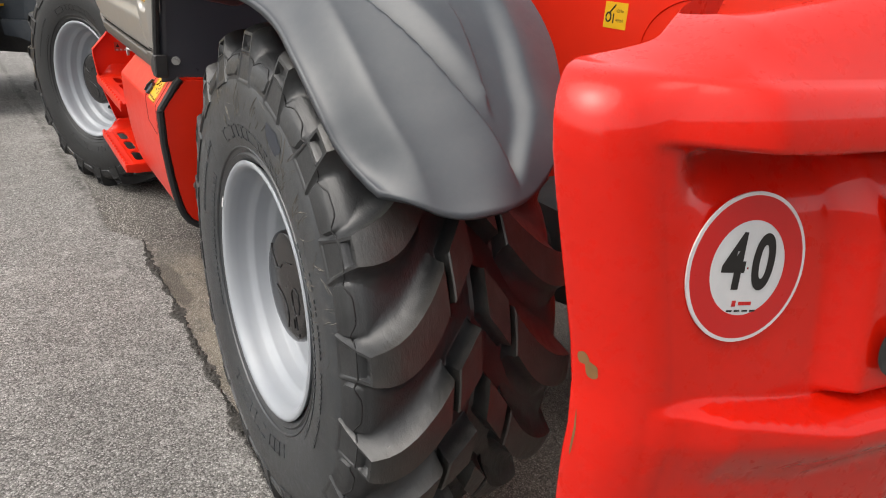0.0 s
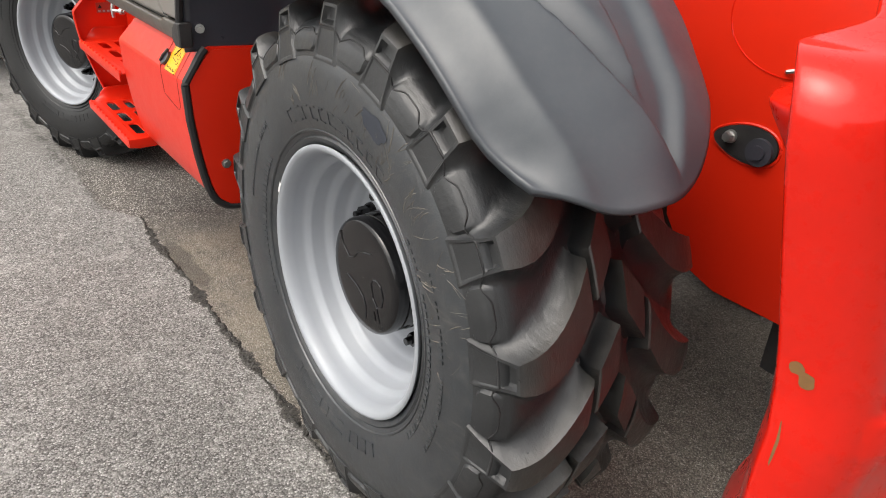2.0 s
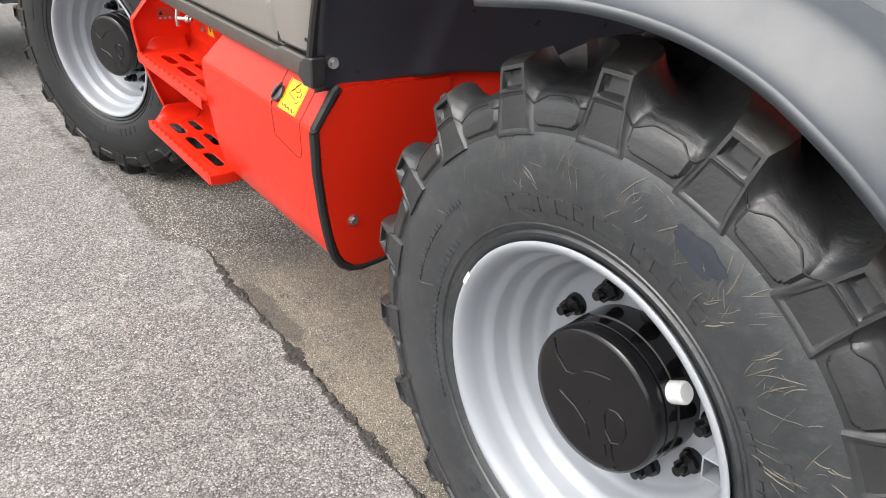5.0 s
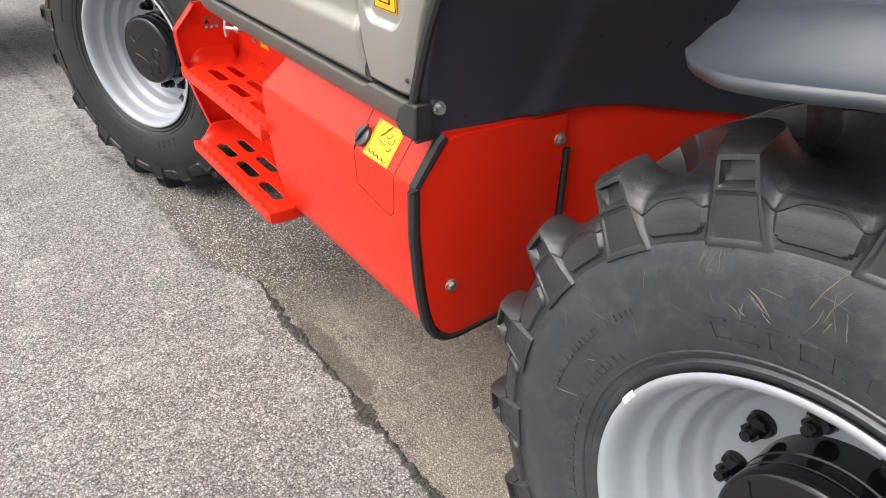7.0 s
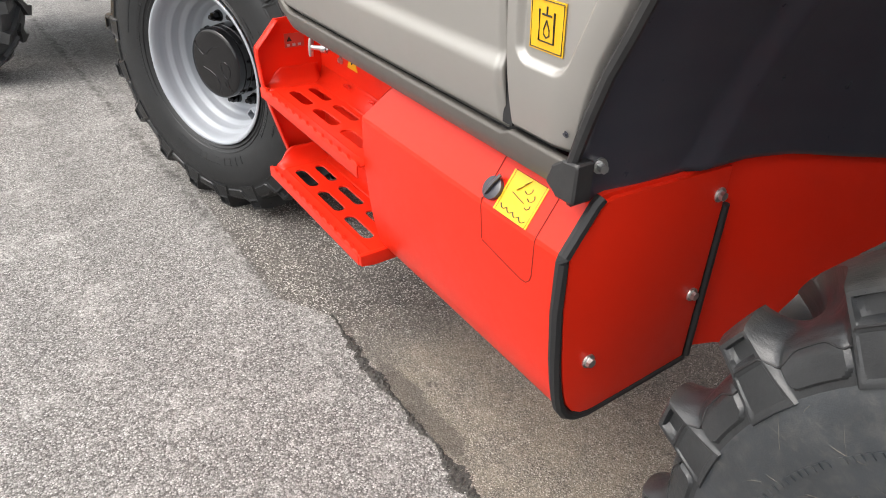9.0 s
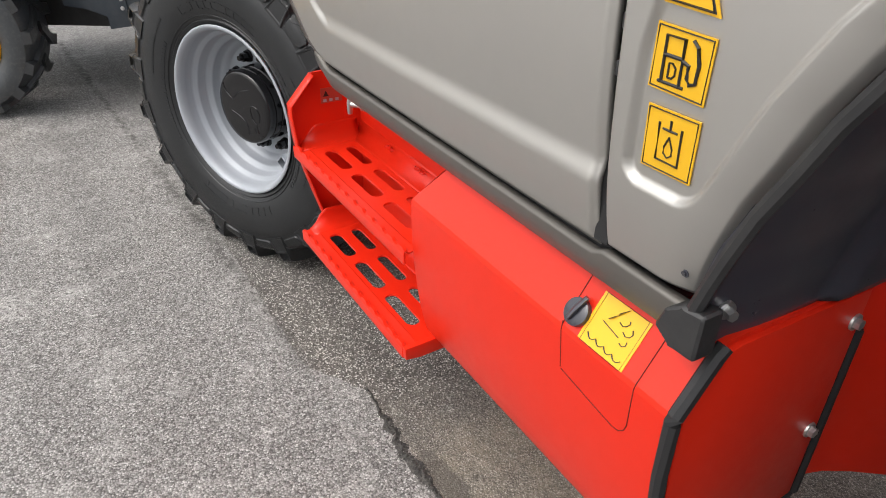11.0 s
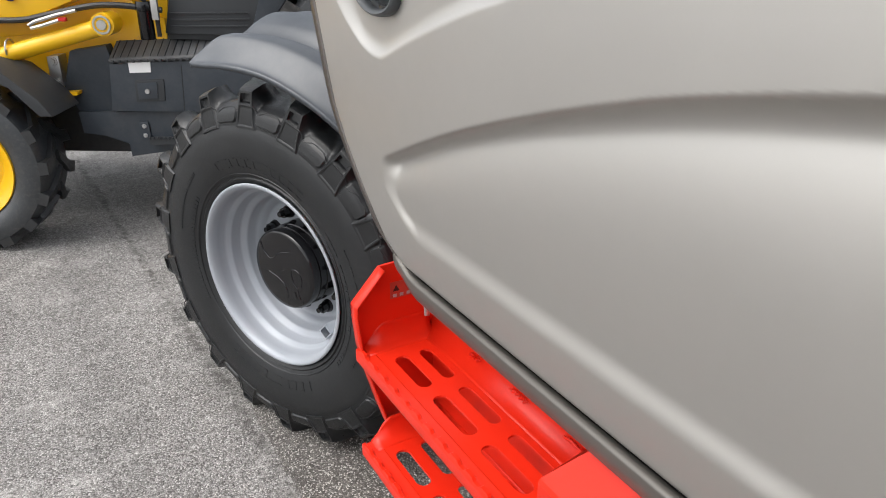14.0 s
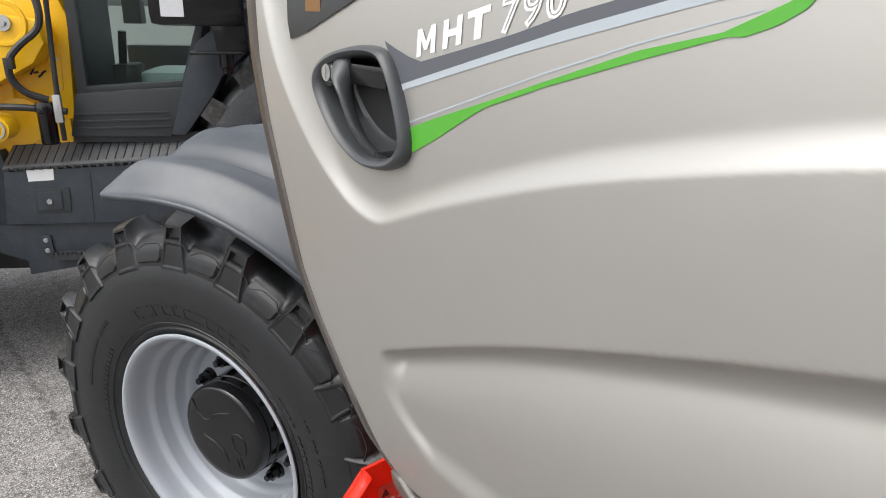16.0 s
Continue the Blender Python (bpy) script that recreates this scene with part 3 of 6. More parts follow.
def guard_mesh():
    """The short square tube welded in the rim round the valve."""
    bm = box(0.055, 0.115, -0.022, 0.022, 0.245, 0.285, 0.004)
    bmesh.ops.delete(bm, geom=[f for f in bm.faces if f.normal.x < -0.9 and f.calc_area() > 0.0004], context="FACES")
    return bm


def sidewall_marks():
    """Raised maker's lettering and size marks round the sidewall, as plain bars."""
    rnd = random.Random(5)
    out = []
    for a0, a1, r, h, step in ((62, 122, 0.425, 0.030, 5.6), (242, 302, 0.425, 0.030, 5.6), (140, 215, 0.392, 0.014, 2.6), (330, 395, 0.392, 0.014, 2.6), (150, 205, 0.446, 0.010, 1.7), (10, 45, 0.446, 0.010, 1.7)):
        a = a0
        while a < a1:
            wdt = step * rnd.uniform(0.5, 0.72)
            for rr, hh, ww, o in ((r, h * 0.13, wdt, 0), (r - h * 0.5, h, wdt * 0.13, 0), (r - h, h * 0.13, wdt, 0)) if h > 0.02 else ((r, h, wdt, 0),):
                if rnd.random() < 0.12:
                    continue
                bm = bmesh.new()
                v = []
                for da, dr in ((0, -hh / 2), (ww, -hh / 2), (ww, hh / 2), (0, hh / 2)):
                    t, q = radians(a + da), rr + dr
                    d = along([(0.357, -0.006), (0.375, -0.016), (0.41, -0.026), (0.45, -0.031), (0.49, -0.030)], q)
                    v.append((d, q * math.cos(t), q * math.sin(t)))
                lo = [bm.verts.new((d + 0.002, y, z)) for d, y, z in v]
                hi = [bm.verts.new((d - 0.0022, y, z)) for d, y, z in v]
                bm.faces.new(hi)
                for i in range(4):
                    j = (i + 1) % 4
                    bm.faces.new((lo[i], lo[j], hi[j], hi[i]))
                out.append(bm)
            a += step
    rings = revolve([(-0.012, 0.366), (-0.0165, 0.368), (-0.017, 0.371), (-0.0145, 0.373)], 96)
    return join(rings, *out)


def moulding_seam():
    """The thin, ragged seam that the mould leaves round the shoulder, up over the bars and in an arch over the pads."""
    path = []
    for k in range(LUGS * 24):
        o = (k % 24) / 24 * 20 - 10
        p = abs(o)
        q = 0.62 if p < 3.2 else 0.62 + 0.02 * smooth((p - 3.2) / 1.3) + 0.17 * smooth((p - 4.6) / 3.5)
        d, r = tread_end(o, q)
        a = radians(8.8 + 360 / LUGS * (k // 24) + o)
        path.append((d, r * math.cos(a), r * math.sin(a)))
    return tube(path, 0.0019, 5, closed=True)


def make_wheel(m, turn=0.0, guard=80, label="", clean=False):
    skin, tread, mark = (RUBBER_CLEAN, LUG_CLEAN, "clean_") if clean else (RUBBER, LUG, "")
    wheel = place("wheel", kept("wheel_hub", hub_mesh, BLACK_MATT), machine, m, label)
    place("rim", kept("rim", rim_mesh, SILVER, 50), wheel, label="silver painted steel rim")
    place("tyre", kept(mark + "tyre", tyre_mesh, skin, 60), wheel, label="clean black rubber tyre" if clean else "black rubber tyre with dusty scuffed sidewall")
    place("sidewall_lettering", kept(mark + "sidewall_lettering", sidewall_marks, skin, 60), wheel)
    if not clean:
        tagged(place("scuff_mark", kept("scratches", scuff_lines, SCRATCH), wheel, pose(0, 0, 0, turn * 11)), "dry brown scratches", kind="stuff")
    place("moulding_seam", kept("moulding_seam", moulding_seam, RUBBER_TRIM, 60), wheel)
    place("hub_cap", kept("hub_cap", hub_cap_mesh, GLOSS_BLACK), wheel, label="glossy black hub cap")
    place("hub_emblem", kept("hub_emblem", cap_relief, GLOSS_BLACK), wheel)
    place("valve_guard", kept("valve_guard", guard_mesh, SILVER), wheel, pose(0, 0, 0, guard))
    for k in range(10):
        a = radians(27 + 36 * k)
        place("wheel_nut", kept("wheel_nut", nut_mesh, GLOSS_BLACK), wheel, Matrix.Translation((0.186, 0.187 * math.cos(a), 0.187 * math.sin(a))))
    pitch = 360 / LUGS
    for k in range(LUGS):
        a = 8.5 + turn + pitch * k
        for mirror in (0, 1):
            spin = pose(0, 0, 0, a + (pitch / 2 if mirror else 0))
            place("lug", kept(f"{mark}lug_bar_{mirror}", lambda: lug_bar(mirror), tread, 32), wheel, spin)
    return wheel


REAR, FRONT, STEER = (0.877, 1.876, 0.660), (0.842, 4.978, 0.652), 23.0
rear_wheel = make_wheel(pose(*REAR))
part("breather_plug", join(tube([(0.123, -0.108, 0.072), (0.123, -0.146, 0.097)], 0.021, 20), tube([(0.123, -0.146, 0.097), (0.123, -0.150, 0.100)], [0.021, 0.017], 20)), WHITE, rear_wheel, "white plastic plug on the hub")


def wall_patch(a0, a1, r0, r1, seed, lift=0.0012):
    """A ragged smear lying on the sidewall of a tyre."""
    wall = [(0.357, -0.006), (0.375, -0.016), (0.41, -0.026), (0.45, -0.031), (0.49, -0.030), (0.53, -0.024), (0.55, -0.016)]
    bm = bmesh.new()
    am, rm, pts = (a0 + a1) / 2, (r0 + r1) / 2, []
    for k in range(28):
        t = k * math.tau / 28
        q = 0.8 + 0.35 * noise.noise((math.cos(t) * 1.7, math.sin(t) * 1.7, seed))
        pts.append((am + (a1 - a0) / 2 * q * math.cos(t), rm + (r1 - r0) / 2 * q * math.sin(t)))
    ring = [[bm.verts.new((along(wall, rm + (r - rm) * f) - lift, (rm + (r - rm) * f) * math.cos(radians(am + (a - am) * f)), (rm + (r - rm) * f) * math.sin(radians(am + (a - am) * f)))) for a, r in pts] for f in (1.0, 0.66, 0.33)]
    for p, q in zip(ring, ring[1:]):
        for i in range(28):
            bm.faces.new((p[i], p[(i + 1) % 28], q[(i + 1) % 28], q[i]))
    bm.faces.new(ring[-1])
    return bm


part("paint_smear", wall_patch(106, 120, 0.462, 0.510, 3.0), surface("blue_smear", (0.022, 0.027, 0.038), 0.6, vary=0.4, scale=30), rear_wheel, "dull blue paint smear", face=(-1, 0, 0))
part("rim_label", revolve([(-0.0135, 0.328), (-0.0142, 0.335), (-0.0115, 0.3385)], 8, radians(23), radians(29)), WHITE, rear_wheel, "small white barcode label on the rim edge")
make_wheel(pose(*FRONT, 0, 0, STEER), -1.0, 132, clean=True)
make_wheel(pose(4.10 - REAR[0], REAR[1], REAR[2], 0, 0, 180))
make_wheel(pose(4.10 - FRONT[0], FRONT[1], FRONT[2], 0, 0, 180 + STEER), clean=True)


# the mudguards' outlines over the angle: the outer lip's depth, the inner edge's depth, the radius under the skirt and above it
REAR_GUARD = dict(start=lambda v: 59.5 - 1.2 * min(1.0, v / 0.22) ** 0.85 + 11.5 * v + 45 * max(0.0, v - 0.38) ** 1.4 + max(0.0, 1 - v / 0.05) ** 2, end=148.4, cut=6.3, crown=(48, 16), lip=curved([(60, 0.068), (67, -0.053), (76, -0.138), (90, -0.073), (104, -0.022), (118, -0.032), (131, -0.020), (143, 0.028), (152, 0.036)], 2), inner=[(60, 0.49), (95, 0.49), (110, 0.505), (125, 0.495), (138, 0.475), (146, 0.43), (152, 0.37)], low=curved([(60, 0.780), (66, 0.762), (76, 0.742), (90, 0.739), (108, 0.715), (125, 0.704), (136, 0.683), (145, 0.754), (152, 0.759)], 2), high=[(62, 0.799), (100, 0.795), (131, 0.766), (152, 0.772)])
FRONT_GUARD = dict(start=lambda v: 74.5 + 12 * min(1.0, v / 0.22) ** 0.85 + 1.5 * v + 2.6 * max(0.0, 1 - v / 0.05) ** 2, end=149.5, cut=13, crown=(68, 14), lip=[(70, -0.105), (90, -0.085), (110, -0.045), (131, 0.002), (143, 0.045), (152, 0.09)], inner=[(68, -0.08), (74, 0.10), (82, 0.34), (95, 0.50), (110, 0.52), (125, 0.51), (138, 0.49), (146, 0.44), (152, 0.38)], low=[(70, 0.752), (82, 0.732), (100, 0.728), (125, 0.70), (143, 0.722), (152, 0.76)], high=[(70, 0.812), (100, 0.795), (131, 0.766), (152, 0.772)])


def fender_sheet(g):
    """A swept mudguard in the wheel's own space: pointed in front above the tyre, wide and rounded behind it."""
    def at(u, v):
        # u along the arc from the tip to the lower end, v from the outer lip to the inner edge
        end = g["end"] - g["cut"] * max(0.0, 1 - v / 0.34) ** 2 - 42 * (1 - math.sqrt(max(0.0, 1 - 0.985 * max(0.0, (v - 0.42) / 0.58) ** 2.3)))
        start = g["start"](v)
        t = start + (end - start) * u
        lip, inner = along(g["lip"], t), along(g["inner"], t)
        x = lip + (inner - lip) * v
        skirt = smooth(v / 0.16)
        low, high = along(g["low"], t), along(g["high"], t)
        r = low + (high - low) * skirt + 0.058 * smooth((v - 0.10) / 0.40) * smooth((t - g["crown"][0]) / g["crown"][1]) - 0.02 * smooth((v - 0.72) / 0.28)
        # the sunk swoosh with a raised leaf inside it
        a, b = along([(80, 0.18), (110, 0.25), (145, 0.51)], t), along([(80, 0.90), (115, 0.82), (135, 0.71), (146, 0.54)], t)
        if t < 147:
            sunk = smooth((v - a) / 0.014) * smooth((b - v) / 0.10) * smooth((147 - t) / 4)
            c = along([(80, 0.56), (120, 0.57), (136, 0.52)], t)
            leaf = smooth((v - a - 0.03) / 0.10) * smooth((c - v) / 0.016) * smooth((137 - t) / 5)
            r += (-0.020 * sunk + 0.018 * leaf) * (0.3 + 0.7 * smooth((t - 86) / 22))
        k = radians(t)
        return (x, r * math.cos(k), r * math.sin(k))
    return sheet(at, 110, 120)


for m, guard, key in ((pose(*REAR), REAR_GUARD, "fender"), (pose(*FRONT, 0, 0, STEER), FRONT_GUARD, "front_fender")):
    f = place("fender", kept(key, lambda: fender_sheet(guard), FENDER, 60, Vector((-0.2, -0.6, 0.8))), machine, m, "dark grey moulded plastic mudguard over the tyre")
    thick(f, 0.016).modifiers[0].use_even_offset = False
    b = part("fender_bracket", join(tube([(0.20, -0.02, 0.0), (0.30, -0.30, 0.40), (0.22, -0.50, 0.57), (0.15, -0.46, 0.63)], 0.022, 8), box(0.10, 0.34, -0.02, 0.02, -0.05, 0.05)), BLACK_MATT, f)

for m in (pose(4.10 - REAR[0], REAR[1], REAR[2]) @ Matrix.Diagonal((-1, 1, 1, 1)), pose(4.10 - FRONT[0], FRONT[1], FRONT[2], 0, 0, STEER) @ Matrix.Diagonal((-1, 1, 1, 1))):
    thick(place("fender", MESHES["fender"], machine, m), 0.010)
part("frame_beam", join(box(1.80, 1.92, 2.80, 5.5, 0.58, 0.98, 0.015), box(2.18, 2.30, 2.80, 5.5, 0.58, 0.98, 0.015), box(1.80, 2.30, 5.45, 5.62, 0.55, 1.05, 0.02)), RED, machine, "red painted steel frame beams")

# ---- axles and dark underbody ----
part("axle", join(tube([(1.3, REAR[1], 0.64), (2.8, REAR[1], 0.64)], 0.11, 14), box(1.75, 2.35, 1.68, 2.08, 0.50, 0.80, 0.05)), BLACK_MATT, machine, "black steel axle housing")
part("axle", join(tube([(1.3, FRONT[1], 0.64), (2.8, FRONT[1], 0.64)], 0.11, 14), box(1.75, 2.35, 4.78, 5.18, 0.50, 0.80, 0.05)), BLACK_MATT, machine, "black steel axle housing")

# ---- fuel tank box under the cab ----
TANK = [(1.26, 1.035), (0.915, 1.050), (0.898, 1.046), (0.886, 1.034), (0.829, 0.948), (0.8260, 0.939), (0.8290, 0.83), (0.842, 0.715), (0.853, 0.65), (0.863, 0.605), (0.875, 0.570), (0.893, 0.543), (0.920, 0.524), (0.955, 0.517), (1.26, 0.535)]


def tank_body():
    def at(u, v):
        x, z = TANK[round(u * (len(TANK) - 1))]
        return (x, 2.748 + (3.497 - 0.060 * smooth((z - 0.943) / 0.085) - 2.748) * v, z)
    bm = sheet(at, len(TANK) - 1, 6)
    bm.verts.ensure_lookup_table()
    rim = len(TANK)
    for k in (0, 6):
        bm.verts.ensure_lookup_table()
        bm.faces.new([bm.verts.new(c) for c in [bm.verts[i * 7 + k].co.copy() for i in range(rim)]])
    bmesh.ops.remove_doubles(bm, verts=bm.verts, dist=1e-5)
    return bm


tank = part("fuel_tank_box", tank_body(), RED, machine, "red painted steel tank box with a folded top edge", 25)
for e in tank.data.edges:
    if all(0.93 < tank.data.vertices[i].co.z < 0.95 or 1.03 < tank.data.vertices[i].co.z < 1.04 for i in e.vertices):
        e.use_edge_sharp = True
part("rubber_edging", tube([(x, 2.746, z) for x, z in TANK[2:-1]] + [(1.255, 2.748, 0.537)], 0.0125, 8), RUBBER_TRIM, tank, "black rubber edging strip")
part("rubber_edging", tube([(1.262, 2.742, 0.542), (1.2575, 2.742, 0.94)], 0.010, 8), RUBBER_TRIM, tank)
part("end_plate", prism([(x + (0.012 if x < 1.2 else 0), z - 0.008 if z > 1 else z + 0.006) for x, z in TANK[1:-1]] + [(1.245, 0.548), (1.243, 1.03)], "y", 2.738, 2.749, 0.003), RED, tank)
for x, z in ((0.928, 0.675), (1.218, 0.732), (1.224, 0.971)):
    part("bolt", bolt((x, 2.7378, z), (0, -1, 0), 0.011, 0.013), STEEL, tank, "zinc-plated hexagon bolt")


def on_chamfer(y, s, lift=0.0):
    """A place on the folded top edge of the tank: s from the lower fold (0) to the upper one (1)."""
    a, b = Vector((0.829, y, 0.948)), Vector((0.886, y, 1.034))
    n = Vector((-0.833, 0, 0.552))
    return a + (b - a) * s + n * lift


def chamfer_patch(y0, y1, s0, s1, t, material, name, parent, label="", lift=0.0006):
    c = [on_chamfer(y0, s0, lift), on_chamfer(y1, s0, lift), on_chamfer(y1, s1, lift), on_chamfer(y0, s1, lift)]
    n = Vector((-0.833, 0, 0.552)) * t
    bm = bmesh.new()
    lo, hi = [bm.verts.new(p) for p in c], [bm.verts.new(p + n) for p in c]
    bm.faces.new(lo), bm.faces.new(hi[::-1])
    for i in range(4):
        j = (i + 1) % 4
        bm.faces.new((lo[i], lo[j], hi[j], hi[i]))
    return part(name, bm, material, parent, label)


def tank_face(y, z, lift=0.0):
    return (along(sorted((b, a) for a, b in TANK[4:12]), z) - lift, y, z)


GAP = surface("shadowed_gap", (0.10, 0.004, 0.002), 0.7, vary=0.2)
hatch = part("filler_hatch", tube([on_chamfer(2.99, 1.0, 0.0005), on_chamfer(2.99, 0.5, 0.0005), on_chamfer(2.99, 0.0, 0.0003)] + [tank_face(2.99 - 0.002 * k, 0.955 - 0.018 * k, 0.0002) for k in range(6)], 0.0010, 5), GAP, tank, "shut gap of a flush filler hatch")
part("hatch_gap", tube([on_chamfer(2.822, 1.0, 0.0005), on_chamfer(2.822, 0.0, 0.0003)] + [tank_face(2.822, z, 0.0002) for z in (0.94, 0.91, 0.88, 0.865)] + [tank_face(2.826, 0.852, 0.0002), tank_face(2.836, 0.842, 0.0002), tank_face(2.85, 0.840, 0.0002), tank_face(2.90, 0.848, 0.0002), tank_face(2.978, 0.862, 0.0002)], 0.0010, 5), GAP, hatch)
cap = part("filler_cap", join(tube([on_chamfer(2.974, 0.31, 0.0), on_chamfer(2.974, 0.31, 0.010), on_chamfer(2.974, 0.31, 0.013)], [0.024, 0.024, 0.018], 20), tube([on_chamfer(2.978, 0.16, 0.013), on_chamfer(2.973, 0.36, 0.015), on_chamfer(2.967, 0.60, 0.012)], [0.008, 0.010, 0.008], 10, flat=0.5)), BLACK, tank, "black plastic filler cap")
st = chamfer_patch(2.852, 2.952, 0.0, 0.84, 0.0008, YELLOW, "sticker", tank, "yellow sticker with liquid and wave symbols")


def icon_on_chamfer(pts, r=0.0016):
    return part("symbol", tube([on_chamfer(2.952 - 0.10 * u, 0.84 * v, 0.0016) for u, v in pts], r, 5, flat=0.5), INK, st)


icon_on_chamfer([(0.06, -0.01), (0.06, 1.0), (0.95, 1.0), (0.95, -0.01), (0.06, -0.01)], 0.0007)
icon_on_chamfer([(0.13 + 0.76 * k / 32, 0.20 - 0.002 * k - 0.075 * abs(math.sin(k * math.pi / 8))) for k in range(33)], 0.0015)
icon_on_chamfer([(0.25, 0.535), (0.45, 0.49), (0.64, 0.45)], 0.0013)
for a, b in ((0.38, 0.70), (0.49, 0.87)):
    part("symbol", tube([on_chamfer(2.952 - 0.10 * (a + 0.10 * q), 0.84 * (b + 0.12 * q), 0.0016) for q in (-0.6, -0.3, 0.1, 0.5, 1.0)], [0.0028, 0.0052, 0.0046, 0.0026, 0.0004], 10, flat=0.12), INK, st)
icon_on_chamfer([(0.52, 0.69), (0.60, 0.66), (0.66, 0.70), (0.69, 0.76), (0.67, 0.81)], 0.0015)
icon_on_chamfer([(0.66, 0.58), (0.73, 0.54), (0.80, 0.57), (0.83, 0.64), (0.79, 0.71)], 0.0015)
icon_on_chamfer([(0.70, 0.38), (0.77, 0.36), (0.82, 0.41), (0.81, 0.48)], 0.0015)

# ---- red chassis plate beside the tank, and the hull ----
plate_bm = prism([(1.262, 0.537), (1.75, 0.50), (2.9, 0.50), (2.9, 1.2), (1.2, 1.2), (1.2, 1.0), (1.262, 1.0)], "y", 2.762, 2.787)
bmesh.ops.subdivide_edges(plate_bm, edges=[e for e in plate_bm.edges if abs(e.verts[0].co.x - e.verts[1].co.x) > 0.4], cuts=8)
for v in plate_bm.verts:
    # it leans back and swings towards the axle away from the tank
    v.co.y -= 0.30 * max(0.0, 1.05 - v.co.z) * smooth((v.co.x - 1.30) / 0.35)
part("chassis_plate", plate_bm, RED, machine, "red painted steel chassis plate")
HULL = [(0.95, 0.585), (1.44, 0.585), (1.53, 0.615), (1.63, 0.74), (1.66, 0.92), (1.78, 1.02), (1.95, 1.10), (2.05, 1.30), (2.05, 1.75), (0.95, 1.75)]
hull = part("hull", prism(HULL, "x", 1.765, 1.90, 0.012), RED, machine, "red painted hull side with an oval pivot opening")


def oval(cy, cz, a, b, n=28, tilt=0.0):
    c, s = math.cos(tilt), math.sin(tilt)
    return [(cy + a * math.cos(k * math.tau / n) * c - b * math.sin(k * math.tau / n) * s, cz + a * math.cos(k * math.tau / n) * s + b * math.sin(k * math.tau / n) * c) for k in range(n)]


def egg(n=32):
    out = []
    for k in range(n):
        t = k * math.tau / n
        w = 0.034 + 0.022 * (0.5 - 0.5 * math.cos(t))
        out.append((1.452 + 0.086 * math.cos(t), 1.000 + w * math.sin(t)))
    return out


pivot = part("pivot_recess", prism(egg(), "x", 1.7655, 1.759), BLACK_MATT, hull, "dark oval opening with a pin end")
part("bolt", bolt((1.759, 1.492, 1.008), (-1, 0, 0), 0.013, 0.022, 1.3), STEEL, pivot)
part("pin", join(tube([(1.762, 1.408, 0.992), (1.748, 1.408, 0.992)], 0.034, 20), tube([(1.75, 1.408, 0.992), (1.742, 1.408, 0.992)], 0.018, 16)), BLACK, pivot)
part("pivot_rim", tube([(1.7645, 1.452 + (y - 1.452) * 1.06, 1.0 + (z - 1.0) * 1.08) for y, z in egg()], 0.004, 6, closed=True), RED, pivot)
arc = [(1.7645, 1.40 + 0.17 * math.cos(radians(a)), 1.30 + 0.13 * math.sin(radians(a))) for a in range(-100, 110, 8)]
part("panel_seam", tube(arc, 0.0018, 5), RED_GLOSS, hull)
part("split_pin", tube([(1.764, 1.40, 1.185), (1.752, 1.392, 1.188), (1.755, 1.375, 1.193)], 0.005, 6), STEEL, hull)
lab = part("label", box(1.7635, 1.7655, 1.63, 1.71, 1.335, 1.40), YELLOW, hull, "small yellow torque label")
part("symbol", join(tube([(1.7632, 1.694 + 0.009 * math.cos(a / 3), 1.362 + 0.011 * math.sin(a / 3)) for a in range(19)], 0.0022, 5), tube([(1.7632, 1.690, 1.374), (1.7632, 1.672, 1.394)], 0.0022, 5), tube([(1.7632, 1.676, 1.372), (1.7632, 1.676, 1.348)], 0.0018, 5)), INK, lab)
for words, z in (("630 Nm", 1.375), ("465 lb-ft", 1.352)):
    cu = bpy.data.curves.new("text", "FONT")
    cu.body, cu.size = words, 0.0125
    ob = new("tmp_text", cu)
    me = bpy.data.meshes.new_from_object(ob.evaluated_get(bpy.context.evaluated_depsgraph_get()))
    bpy.data.objects.remove(ob)
    for v in me.vertices:
        v.co = (1.7629, 1.6665 - v.co.x * 0.62, z + v.co.y)
    me.materials.append(INK)
    place("text", me, lab)

# ---- black inner wheel arch behind the cab ----
ARCH = [(2.752, 1.052), (2.752, 1.10), (2.744, 1.18), (2.722, 1.28), (2.682, 1.40), (2.61, 1.53), (2.50, 1.65), (2.35, 1.74), (2.1, 1.80)]


def arch_at(u, v):
    k = u * (len(ARCH) - 1)
    i = min(int(k), len(ARCH) - 2)
    y = ARCH[i][0] + (ARCH[i + 1][0] - ARCH[i][0]) * (k - i)
    z = ARCH[i][1] + (ARCH[i + 1][1] - ARCH[i][1]) * (k - i)
    x = 0.845 + 1.6 * v
    drop = along([(0.0, 0.018), (0.19, 0.008), (0.27, 0.012), (0.365, 0.035), (0.54, 0.095), (0.72, 0.16), (1.0, 0.27)], v) * (1 - u)
    crease = 0.020 * smooth((v - 0.17 - 0.14 * u) / 0.018)
    return (x, y - crease + 0.012 * math.exp(-(v / 0.06) ** 2) - 0.32 * drop * smooth((x - 1.30) / 0.35), z - drop)


